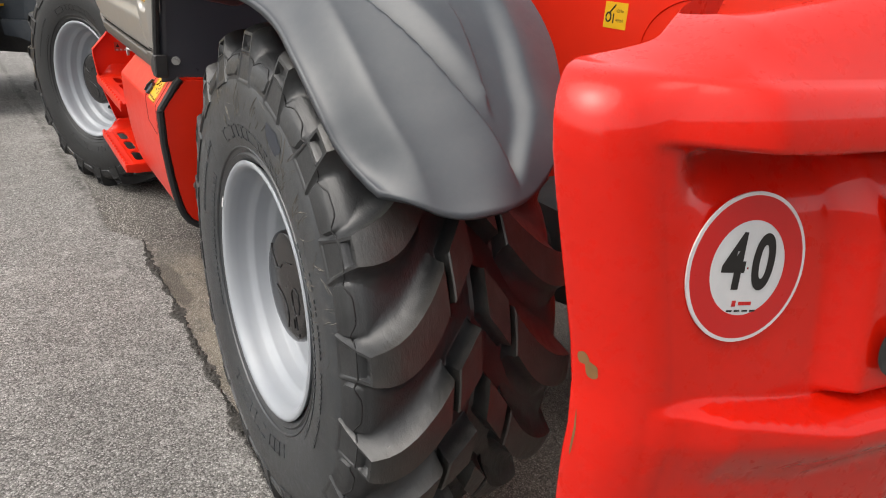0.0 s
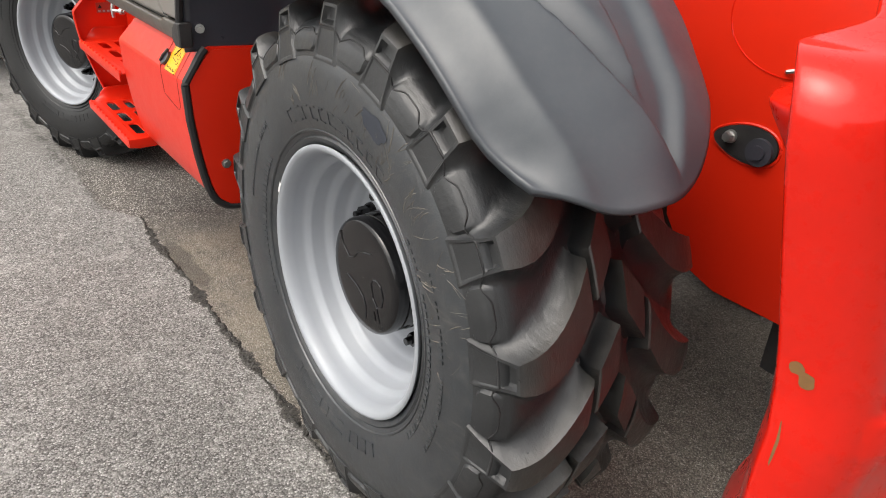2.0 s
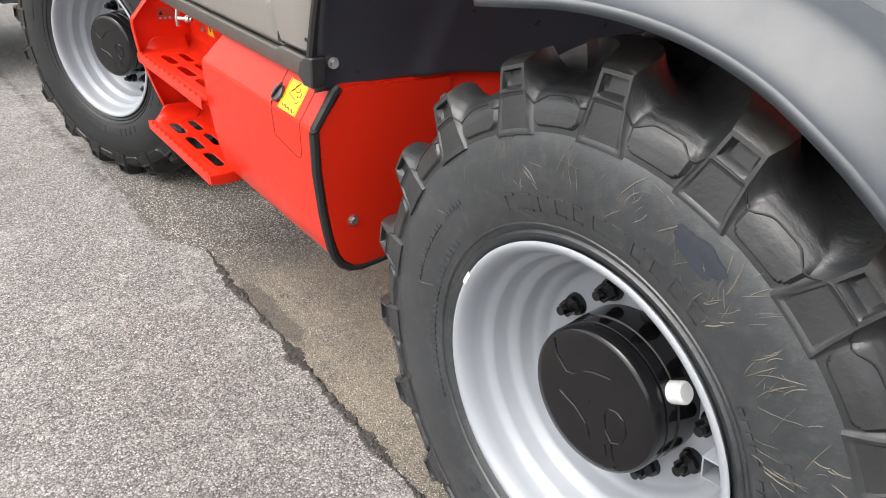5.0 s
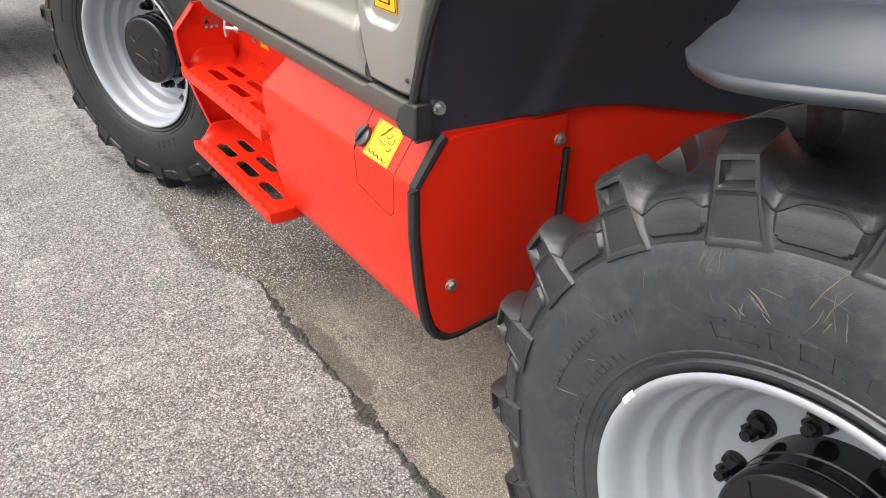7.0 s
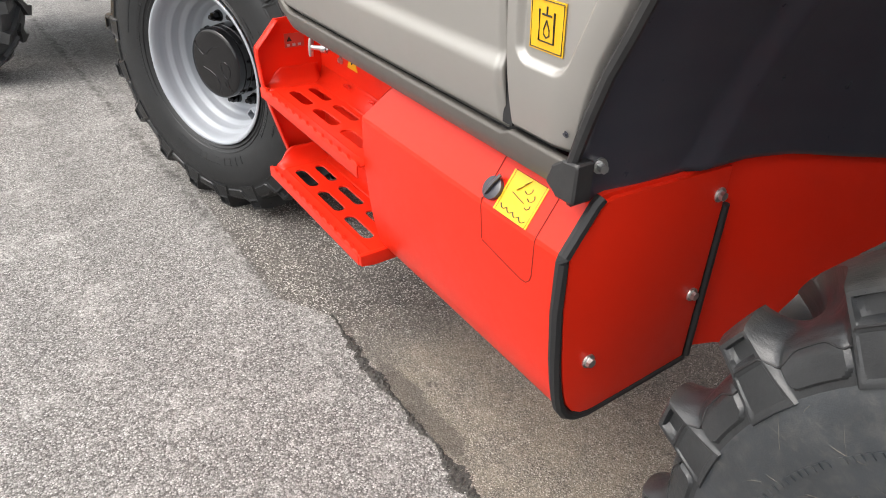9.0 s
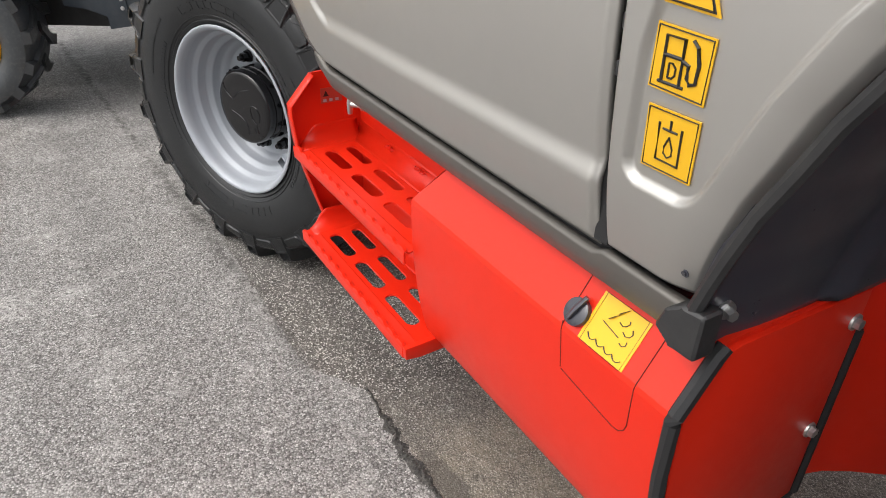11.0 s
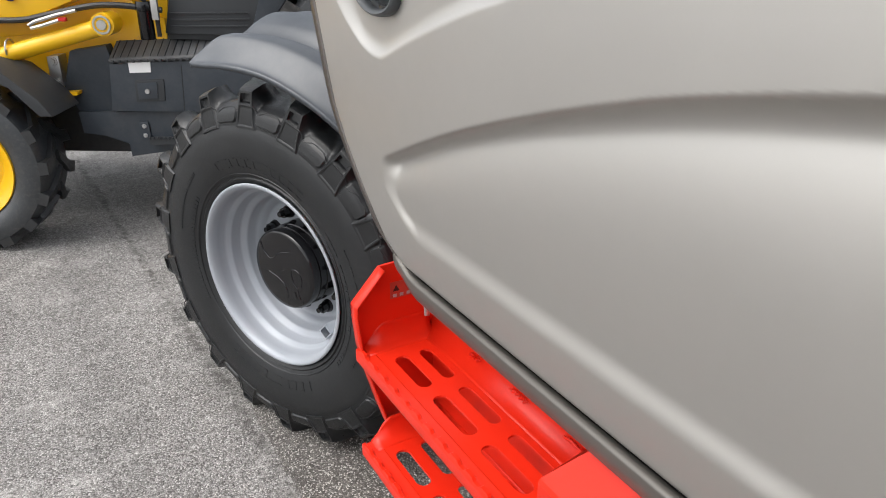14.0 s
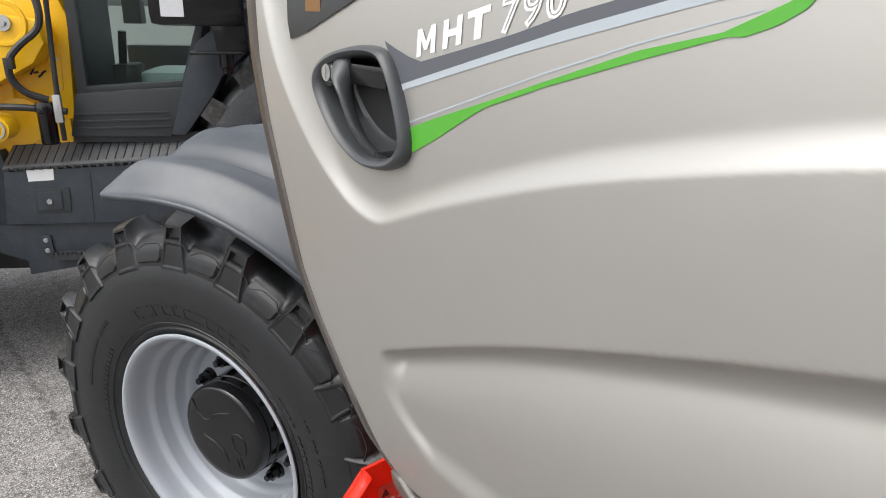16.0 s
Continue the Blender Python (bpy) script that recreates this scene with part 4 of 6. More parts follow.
thick(part("wheel_arch", sheet(arch_at, 40, 60), BLACK, machine, "glossy black plastic wheel arch liner", 45, (0, -1, -0.3)), 0.012)
corner = part("corner_block", prism([(2.738, 1.052), (2.782, 1.050), (2.812, 1.070), (2.800, 1.104), (2.775, 1.122), (2.738, 1.126)], "x", 0.822, 0.864, 0.010, 3), BLACK_MATT, machine, "black plastic corner block under the cab")
part("bolt", bolt((0.893, 2.759, 1.103), (-0.3, -1, 0), 0.009, 0.02, 1.6), STEEL, corner)

# ---- cab side: door, rear quarter panel, sill ----
DOOR_FRONT = [(1.099, 3.93), (1.104, 3.993), (1.116, 4.033), (1.152, 4.093), (1.215, 4.142), (1.333, 4.238), (1.409, 4.288), (1.527, 4.335), (1.633, 4.383), (1.739, 4.420), (1.821, 4.432), (1.95, 4.44), (2.10, 4.43)]
DOOR_FRONT = [(z, y - 0.020 * min(1.0, max(0.0, (z - 1.10) / 0.10))) for z, y in DOOR_FRONT]
DOOR_REAR = 2.967
RECESS_TOP = [(2.9, 1.680), (3.10, 1.658), (3.31, 1.616), (3.445, 1.577), (3.588, 1.531), (3.796, 1.454), (3.991, 1.365), (4.06, 1.333)]
SCOOP = [(2.855, 1.835), (3.155, 1.785), (3.356, 1.746), (3.437, 1.734), (3.533, 1.713), (3.7, 1.671), (3.867, 1.612), (3.956, 1.576), (4.005, 1.554), (4.035, 1.549), (4.075, 1.554), (4.118, 1.568), (4.218, 1.624), (4.327, 1.734), (4.37, 1.824), (4.42, 1.954)]
RECESS_TOP, SCOOP = curved(RECESS_TOP, 3), curved(SCOOP, 3)


def door_x(y, z):
    """The outer skin of the door: a pressed panel, bulging slightly, with a large sunk field and a scoop round the handle."""
    x = 0.808 + (0.020 if z > 1.52 else 0.034) * ((z - 1.52) / 0.45) ** 2 + 0.004 * ((y - 3.6) / 0.7) ** 2
    top, left = along(RECESS_TOP, y), 4.035
    wide = 0.024 + 0.016 * smooth((3.95 - y) / 0.7)
    fall = 1 - max(0.0, 1 - max(0.0, top - z) / (1.25 * wide)) ** 2.3
    inside = fall * smooth((z - 1.207) / 0.045) * smooth((left - y - 0.10 * smooth((1.30 - z) / 0.1)) / 0.045)
    s = 2 * min(1.0, max(0.0, (z - 1.20) / max(0.05, top - 1.20))) - 1
    x += (0.008 + (0.036 * s ** 2.2 if s > 0 else 0.009 * s * s)) * inside
    x += 0.012 * (max(0.0, 1.26 - z) / 0.145) ** 2
    rise = min(1.0, max(0.0, (z - along(SCOOP, y) + 0.006) / (0.032 + 0.06 * smooth((y - 4.10) / 0.15))))
    x += 0.0105 * (1 - (1 - rise) ** 2)
    return x


def door_skin():
    zs = [1.099, 1.101, 1.105, 1.111, 1.118, 1.128, 1.140, 1.152]
    zs += [1.152 + 0.004 * k for k in range(1, 238)]

    def at(u, v):
        z = zs[round(v * (len(zs) - 1))]
        front = along(DOOR_FRONT, z)
        y = DOOR_REAR + (front - DOOR_REAR) * u
        e = min(u, 1 - u) * (front - DOOR_REAR)
        roll = 0.010 * (1 - smooth(min(e / 0.014, (z - 1.099) / 0.016)))
        return (door_x(y, z) + roll, y, z)
    return sheet(at, 300, len(zs) - 1)


door = part("door", door_skin(), GREY, machine, "warm grey metallic cab door with a sunk panel and scoop", 60, (-1, 0, 0))
thick(door, 0.03, -1.0)


def door_strip(top, low, n=40, lift=0.0007):
    """A vinyl strip on the door between two lines, each a table of (y, z)."""
    t, b = sorted(top), sorted(low)
    t0, t1, b0, b1 = t[0][0], t[-1][0], b[0][0], b[-1][0]

    def at(u, v):
        ya, yb = t0 + (t1 - t0) * u, b0 + (b1 - b0) * u
        y, z = yb + (ya - yb) * v, along(b, yb) + (along(t, ya) - along(b, yb)) * v
        return (door_x(y, z) - lift, y, z)
    return sheet(at, n, 4)


part("slate_stripe", door_strip([(4.025, 1.778), (3.988, 1.766), (3.950, 1.757), (3.793, 1.794), (3.721, 1.815), (3.611, 1.84), (3.291, 1.901), (2.966, 1.961)], [(3.987, 1.728), (3.792, 1.781), (3.720, 1.801), (3.582, 1.834), (3.291, 1.886), (2.966, 1.938)]), STRIPE_DARK, door, "slate grey vinyl stripe")
part("pale_stripe", door_strip([(3.987, 1.728), (3.792, 1.782), (3.720, 1.802), (3.582, 1.835), (3.291, 1.887), (2.966, 1.939)], [(3.983, 1.721), (3.791, 1.774), (3.719, 1.792), (3.582, 1.825), (3.291, 1.876), (2.966, 1.926)], lift=0.0009), STRIPE_PALE, door, "pale grey vinyl stripe")
part("thin_stripe", door_strip([(3.971, 1.684), (3.743, 1.762), (3.641, 1.794), (3.536, 1.821)], [(3.971, 1.682), (3.743, 1.76), (3.641, 1.792), (3.536, 1.82)]), STRIPE_PALE, door)
part("green_swoosh", door_strip([(3.970, 1.676), (3.918, 1.695), (3.838, 1.721), (3.743, 1.753), (3.640, 1.787), (3.566, 1.804), (3.536, 1.818), (3.515, 1.828), (3.509, 1.834), (3.497, 1.844)], [(3.958, 1.649), (3.915, 1.67), (3.862, 1.7), (3.829, 1.718), (3.742, 1.748), (3.639, 1.779), (3.561, 1.801), (3.549, 1.801), (3.525, 1.81), (3.507, 1.821), (3.499, 1.832), (3.491, 1.844)], 90, 0.0011), GREEN, door, "bright green vinyl swoosh")


def lettering(text, y, z, size, rise, outline, lift=0.0012, wide=1.0):
    """Flat letters laid on the door; they read towards the rear."""
    cu = bpy.data.curves.new("lettering", "FONT")
    cu.body, cu.size, cu.align_x = text, size, "LEFT"
    cu.resolution_u = 3
    cu.space_character = 1.2
    if not outline:
        cu.offset = size * 0.012
    if outline:
        cu.fill_mode = "NONE"
        cu.bevel_depth, cu.bevel_resolution = size * 0.030, 0
    ob = new("tmp_text", cu)
    me = bpy.data.meshes.new_from_object(ob.evaluated_get(bpy.context.evaluated_depsgraph_get()))
    bpy.data.objects.remove(ob)
    bm = bmesh.new()
    bm.from_mesh(me)
    bpy.data.meshes.remove(me)
    for v in bm.verts:
        a, b = v.co.x * wide, v.co.y
        yy, zz = y - a - 0.03 * b, z + b + rise * a
        v.co = (door_x(yy, zz) - lift - (v.co.z * 0.3 if outline else 0), yy, zz)
    return bm


def block_letter(shape, y, z, w, h, rise):
    """A flat capital on the door, from its outline in units of its width and height."""
    bm = bmesh.new()
    vs = []
    for a, b in shape:
        yy, zz = y - a * w - 0.02 * b * h, z + b * h + rise * a * w
        vs.append(bm.verts.new((door_x(yy, zz) - 0.0009, yy, zz)))
    bm.faces.new(vs)
    return bm


CAPITALS = (([(0, 0), (0, 1), (0.25, 1), (0.5, 0.48), (0.75, 1), (1, 1), (1, 0), (0.76, 0), (0.76, 0.58), (0.58, 0.18), (0.42, 0.18), (0.24, 0.58), (0.24, 0)], 3.951, 0.039), ([(0, 0), (0, 1), (0.28, 1), (0.28, 0.62), (0.72, 0.62), (0.72, 1), (1, 1), (1, 0), (0.72, 0), (0.72, 0.38), (0.28, 0.38), (0.28, 0)], 3.902, 0.036), ([(0.34, 0), (0.34, 0.77), (0, 0.77), (0, 1), (1, 1), (1, 0.77), (0.66, 0.77), (0.66, 0)], 3.861, 0.040))
for shape, y, w in CAPITALS:
    part("letter", block_letter(shape, y + 0.004, 1.7620 + 0.235 * (3.951 - y), w * 0.90, 0.031, 0.235), WHITE, door, "white capital letter", face=(-1, 0, 0))
part("lettering", lettering("790", 3.813, 1.794, 0.046, 0.235, True, wide=1.12), WHITE, door, "white outlined model number")

# window glass above the handle, with its black edge
win = [(4.285, 1.769), (4.295, 1.794), (4.315, 2.02), (3.06, 2.05), (2.98, 2.0), (4.06, 1.838), (4.235, 1.781)]
pane_bm = prism(win, "x", -0.003, 0.004)
bmesh.ops.subdivide_edges(pane_bm, edges=list(pane_bm.edges), cuts=6, use_grid_fill=True)
for v in pane_bm.verts:
    v.co.x += door_x(v.co.y, v.co.z)
pane = part("window_pane", pane_bm, GLOSS_BLACK, door, "dark tinted cab window with a black edge")
part("pane_label", box(door_x(4.21, 1.83) - 0.0042, door_x(4.21, 1.83) - 0.0032, 4.19, 4.235, 1.81, 1.855), CHIP, pane, "small amber patch on the glass")

# recessed handle
BEZEL = [(4.189, 1.719), (4.152, 1.749), (4.080, 1.766), (4.009, 1.769), (3.983, 1.750), (3.957, 1.704), (3.938, 1.651), (3.956, 1.627), (3.996, 1.613), (4.054, 1.612), (4.116, 1.637), (4.165, 1.680)]


def rounded(pts, n=2):
    for _ in range(n):
        out = []
        for (a, b), (c, d) in zip(pts, pts[1:] + pts[:1]):
            out += [(0.75 * a + 0.25 * c, 0.75 * b + 0.25 * d), (0.25 * a + 0.75 * c, 0.25 * b + 0.75 * d)]
        pts = out
    return pts


outline = rounded([(y + 0.016, z + 0.003) for y, z in BEZEL])
cy, cz = sum(p[0] for p in outline) / len(outline), sum(p[1] for p in outline) / len(outline)


def bowl():
    bm = bmesh.new()
    rings = []
    for k, dx in ((1.0, 0.006), (1.01, -0.006), (0.985, -0.014), (0.93, -0.017), (0.87, -0.014), (0.835, -0.006), (0.81, 0.012), (0.76, 0.038), (0.55, 0.048), (0.02, 0.05)):
        rings.append([bm.verts.new((door_x(y, z) + dx, cy + (y - cy) * k, cz + (z - cz) * k)) for y, z in outline])
    for r, q in zip(rings, rings[1:]):
        for i in range(len(r)):
            j = (i + 1) % len(r)
            bm.faces.new((r[i], r[j], q[j], q[i]))
    bm.faces.new(rings[-1])
    return bm


# the bowl sinks into the door through a real opening
cut = place("handle_cut", finish("handle_cut", prism([(cy + (y - cy) * 0.84, cz + (z - cz) * 0.84) for y, z in outline], "x", 0.70, 0.95), BLACK))
hole = door.modifiers.new("handle_opening", "BOOLEAN")
hole.object, hole.operation, hole.solver = cut, "DIFFERENCE", "EXACT"
door.data = bpy.data.meshes.new_from_object(door.evaluated_get(bpy.context.evaluated_depsgraph_get()))
door.modifiers.clear()
bpy.data.objects.remove(cut)
handle = part("door_handle", bowl(), HANDLE, door, "black plastic door handle in a rounded bezel", 50)
part("grip", tube(curved([(0.842, 4.130, 1.766), (0.822, 4.124, 1.752), (0.812, 4.110, 1.722), (0.811, 4.090, 1.684), (0.815, 4.066, 1.648), (0.832, 4.044, 1.621)]), 0.0150, 14, flat=0.45), HANDLE, handle)
part("lock_button", join(tube([(0.85, 4.154, 1.730), (0.816, 4.154, 1.730)], [0.020, 0.019], 20), box(0.822, 0.85, 4.018, 4.148, 1.718, 1.746, 0.006)), GLOSS_BLACK, handle)
part("lock_cylinder", join(tube([(0.818, 4.154, 1.730), (0.812, 4.154, 1.730)], [0.0125, 0.012], 18), box(0.8108, 0.8122, 4.153, 4.155, 1.722, 1.738)), STEEL, handle, "chrome lock cylinder")
part("spring_clip", box(0.818, 0.85, 4.008, 4.040, 1.620, 1.636, 0.003), GLOSS_BLACK, handle)

# cab pillar and sill round the door


def pillar():
    def at(u, v):
        z = 1.108 + (2.10 - 1.108) * u ** 1.6
        f = along(DOOR_FRONT, z)
        y = f + 0.003 + 0.040 * v
        return (door_x(f, z) + 0.001 + 0.004 * math.sin(v * math.pi / 2) ** 2 + 0.03 * max(0, v - 0.85) / 0.15, y, z)
    return sheet(at, 60, 8)


thick(part("cab_pillar", pillar(), PILLAR, machine, "dark brown-grey cab pillar edging", 50, (-1, 0, 0)), 0.05)
part("door_seal", tube(curved([(door_x(y, z) + 0.014, y + 0.003, z) for z, y in DOOR_FRONT], 2), 0.005, 6), RUBBER_TRIM, machine)


def sill():
    def at(u, v):
        y = 2.772 + (4.04 - 2.772) * u
        up = smooth((y - 3.93) / 0.11) ** 2 * 0.03
        z = 1.046 + (0.052 + 0.011 * smooth((2.965 - y) / 0.02)) * v + up
        return (0.840 + 0.016 * (1 - v) ** 2 + 0.05 * smooth((0.06 - v) / 0.06), y, z)
    return sheet(at, 60, 12)


thick(part("sill", sill(), SILL, machine, "dark grey sill below the cab door", 40, (-1, 0, 0)), 0.02)
part("cab_shell", prism([(2.84, 1.06), (4.00, 1.06), (4.09, 1.13), (4.27, 1.40), (4.39, 1.80), (4.39, 2.10), (2.82, 2.10), (2.82, 1.42)], "x", 0.865, 1.70), BLACK_MATT, machine, "dark inner shell of the cab")

# rear quarter panel with a sunk pocket for the stickers
QUARTER = [(1.114, 2.777), (1.137, 2.771), (1.168, 2.763), (1.219, 2.748), (1.284, 2.726), (1.347, 2.697), (1.41, 2.670), (1.50, 2.62), (1.62, 2.53), (1.76, 2.40), (2.0, 2.30)]


def pocket_depth(y, z):
    rear = along(QUARTER, z) + 0.050
    low = 1.247 + 0.012 * smooth((2.80 - y) / 0.05)
    front = along([(1.245, 2.915), (1.422, 2.907), (1.595, 2.872), (1.90, 2.80)], z)
    a, b, c = front - y, z - low, y - rear
    r = 0.035
    d = min(a, b, c)
    if a < r and b < r:
        d = r - math.hypot(r - a, r - b)
    elif c < r and b < r:
        d = r - math.hypot(r - c, r - b)
    return smooth(d / 0.014)


def belly(z):
    return 0.034 * ((min(z, 1.52) - 1.52) / 0.45) ** 2 + 0.012 * (max(0.0, 1.26 - z) / 0.145) ** 2


def quarter_x(y, z):
    return 0.806 + belly(z) + 0.012 * pocket_depth(y, z)


def quarter():
    zs = [1.114 + 0.0031 * k for k in range(249)]

    def at(u, v):
        z = zs[round(v * (len(zs) - 1))]
        rear = along(QUARTER, z)
        y = rear + (2.946 - rear) * u
        e = min(y - rear, 2.946 - y, z - 1.114)
        return (quarter_x(y, z) + 0.012 * (1 - smooth(e / 0.014)) + 0.022 * max(0.0, 1 - (y - rear) / 0.07) ** 2, y, z)
    return sheet(at, 150, len(zs) - 1)


panel = part("quarter_panel", quarter(), GREY, machine, "grey metallic rear quarter panel with warning stickers", 60, (-1, 0, 0))
thick(panel, 0.03)
part("panel_bolt", bolt((0.8190, 2.795, 1.155), (-1, 0, 0), 0.004, 0.004, 1.6), BLACK, panel)
part("hinge_strip", box(0.852, 0.88, 2.945, 2.973, 1.114, 2.05), RUBBER_TRIM, machine)
for z in (1.37, 1.43, 1.62):
    part("hinge_clip", box(0.832, 0.856, 2.955, 2.962, z, z + 0.020, 0.002), BLACK_MATT, machine)
part("arch_seal", tube([(0.835, y - 0.012, z - 0.004) for z, y in QUARTER], 0.011, 8), BLACK_MATT, machine, "black rubber edge round the wheel arch")


def flat_icon(pts, y, z, s, lift, name, parent, material, r=0.0, closed=False):
    """A symbol in the plane of the panel: a filled outline, or a line of radius r; pts run towards the rear and up, 0 to 1."""
    x = 0.822 - lift
    at = [(y - a * s, z + b * s) for a, b in pts]
    if r:
        return part(name, tube([(x, a, b) for a, b in at], r, 5, closed=closed), material, parent)
    return part(name, prism(at, "x", x, x + 0.0006), material, parent)


def sticker(pts, label):
    return part("sticker", prism(pts, "x", 0.8202, 0.8218), YELLOW, panel, label)


tri = sticker([(2.846, 1.563), (2.890, 1.479), (2.806, 1.476)], "yellow triangular flammable warning sticker")
part("border", tube([(0.8200, 2.846, 1.552), (0.8200, 2.882, 1.483), (0.8200, 2.814, 1.4805)], 0.0029, 5, closed=True), INK, tri)
flat_icon(rounded([(0.10, 0.02), (0.00, 0.14), (0.01, 0.30), (0.10, 0.42), (0.13, 0.30), (0.22, 0.42), (0.30, 0.62), (0.44, 0.76), (0.48, 0.98), (0.60, 0.82), (0.62, 0.64), (0.56, 0.52), (0.66, 0.56), (0.72, 0.74), (0.82, 0.60), (0.84, 0.46), (0.92, 0.52), (0.98, 0.34), (0.94, 0.14), (0.82, 0.02)], 1), 2.865, 1.490, 0.037, 0.0024, "symbol", tri, INK)
flat_icon(rounded([(0.22, 0.08), (0.14, 0.20), (0.20, 0.30), (0.27, 0.24), (0.36, 0.36), (0.42, 0.52), (0.48, 0.44), (0.46, 0.30), (0.56, 0.34), (0.64, 0.44), (0.66, 0.30), (0.76, 0.34), (0.78, 0.16), (0.68, 0.08), (0.56, 0.12), (0.44, 0.07)], 1), 2.865, 1.490, 0.037, 0.0030, "symbol", tri, YELLOW)
fuel = sticker([(2.889, 1.457), (2.891, 1.380), (2.806, 1.378), (2.804, 1.455)], "yellow diesel fuel sticker")
part("border", tube([(0.8200, a, b) for a, b in ((2.886, 1.454), (2.888, 1.383), (2.809, 1.381), (2.807, 1.452))], 0.0012, 5, closed=True), INK, fuel)
E0 = (2.888, 1.381)
flat_icon([(0.14, 0.12), (0.62, 0.12)], *E0, 0.08, 0.0022, "symbol", fuel, INK, 0.0020)
flat_icon([(0.20, 0.12), (0.20, 0.80), (0.54, 0.80), (0.54, 0.12)], *E0, 0.08, 0.0022, "symbol", fuel, INK, 0.0024)
flat_icon([(0.20, 0.52), (0.54, 0.52)], *E0, 0.08, 0.0022, "symbol", fuel, INK, 0.0024)
flat_icon([(0.54, 0.50), (0.66, 0.46), (0.66, 0.28), (0.72, 0.20), (0.82, 0.24), (0.84, 0.50), (0.78, 0.74), (0.68, 0.82)], *E0, 0.08, 0.0022, "symbol", fuel, INK, 0.0026)
flat_icon([(0.31, 0.20), (0.31, 0.42), (0.38, 0.42), (0.44, 0.36), (0.44, 0.26), (0.38, 0.20), (0.31, 0.20)], *E0, 0.08, 0.0022, "symbol", fuel, INK, 0.0014)
oil = sticker([(2.885, 1.360), (2.886, 1.278), (2.806, 1.279), (2.804, 1.361)], "yellow hydraulic oil sticker")
part("border", tube([(0.8200, a, b) for a, b in ((2.882, 1.357), (2.883, 1.281), (2.809, 1.282), (2.807, 1.358))], 0.0012, 5, closed=True), INK, oil)
E1 = (2.884, 1.280)
flat_icon([(0.26, 0.78), (0.26, 0.18), (0.70, 0.18), (0.70, 0.78)], *E1, 0.08, 0.0022, "symbol", oil, INK, 0.0018)
flat_icon([(0.34, 0.70), (0.62, 0.70)], *E1, 0.08, 0.0022, "symbol", oil, INK, 0.0016)
flat_icon([(0.48, 0.86), (0.48, 0.70)], *E1, 0.08, 0.0022, "symbol", oil, INK, 0.0016)
flat_icon([(0.48, 0.60), (0.40, 0.42), (0.40, 0.32), (0.48, 0.26), (0.56, 0.32), (0.56, 0.42), (0.48, 0.60)], *E1, 0.08, 0.0022, "symbol", oil, INK, 0.0012)

for ob in panel.children_recursive:
    for v in ob.data.vertices:
        v.co.x += belly(v.co.z) - 0.0052

# ---- boarding steps ----
SIDE = [(0.877, 1.026), (0.803, 0.944), (0.803, 0.915), (0.812, 0.83), (0.832, 0.74), (0.858, 0.65), (0.880, 0.58), (0.905, 0.51), (1.06, 0.50), (1.06, 1.035)]
steps = part("boarding_steps", prism(SIDE, "y", 4.185, 4.193, 0.002), RED, machine, "red perforated steel boarding steps")
SIDE_IN = SIDE[:8]


def flange():
    pts = SIDE_IN
    def at(u, v):
        k = u * (len(pts) - 1)
        i = min(int(k), len(pts) - 2)
        x = pts[i][0] + (pts[i + 1][0] - pts[i][0]) * (k - i)
        z = pts[i][1] + (pts[i + 1][1] - pts[i][1]) * (k - i)
        return (x, 4.193 - 0.036 * v, z)
    return sheet(at, 28, 2)


thick(part("side_flange", flange(), RED, steps, angle=30, face=(-1, 0, 0)), 0.005)
part("back_panel", box(1.03, 1.04, 3.46, 4.19, 0.52, 1.06), RED, steps)


def tread_sheet(y0, y1, x0, x1, z, slots, x_back):
    """A pressed tread: long rounded holes, a turned-down toothed nose in front and an upturned back edge."""
    bm = bmesh.new()
    # slab with holes, as a filled face between outlines
    edges = []

    def loop(pts):
        vs = [bm.verts.new((x, y, z)) for x, y in pts]
        return [bm.edges.new((vs[i], vs[(i + 1) % len(vs)])) for i in range(len(vs))]
    edges += loop([(x0, y0), (x1, y0), (x1, y1), (x0, y1)])
    for xa, xb, ya, yb in slots:
        r = (xb - xa) / 2
        xm = (xa + xb) / 2
        pts = [(xm + r * math.cos(radians(a)), ya + r + r * math.sin(radians(a))) for a in range(180, 361, 30)]
        pts += [(xm + r * math.cos(radians(a)), yb - r + r * math.sin(radians(a))) for a in range(0, 181, 30)]
        edges += loop(pts)
    bmesh.ops.triangle_fill(bm, use_beauty=True, edges=edges)
    bm.faces.ensure_lookup_table()
    return bm


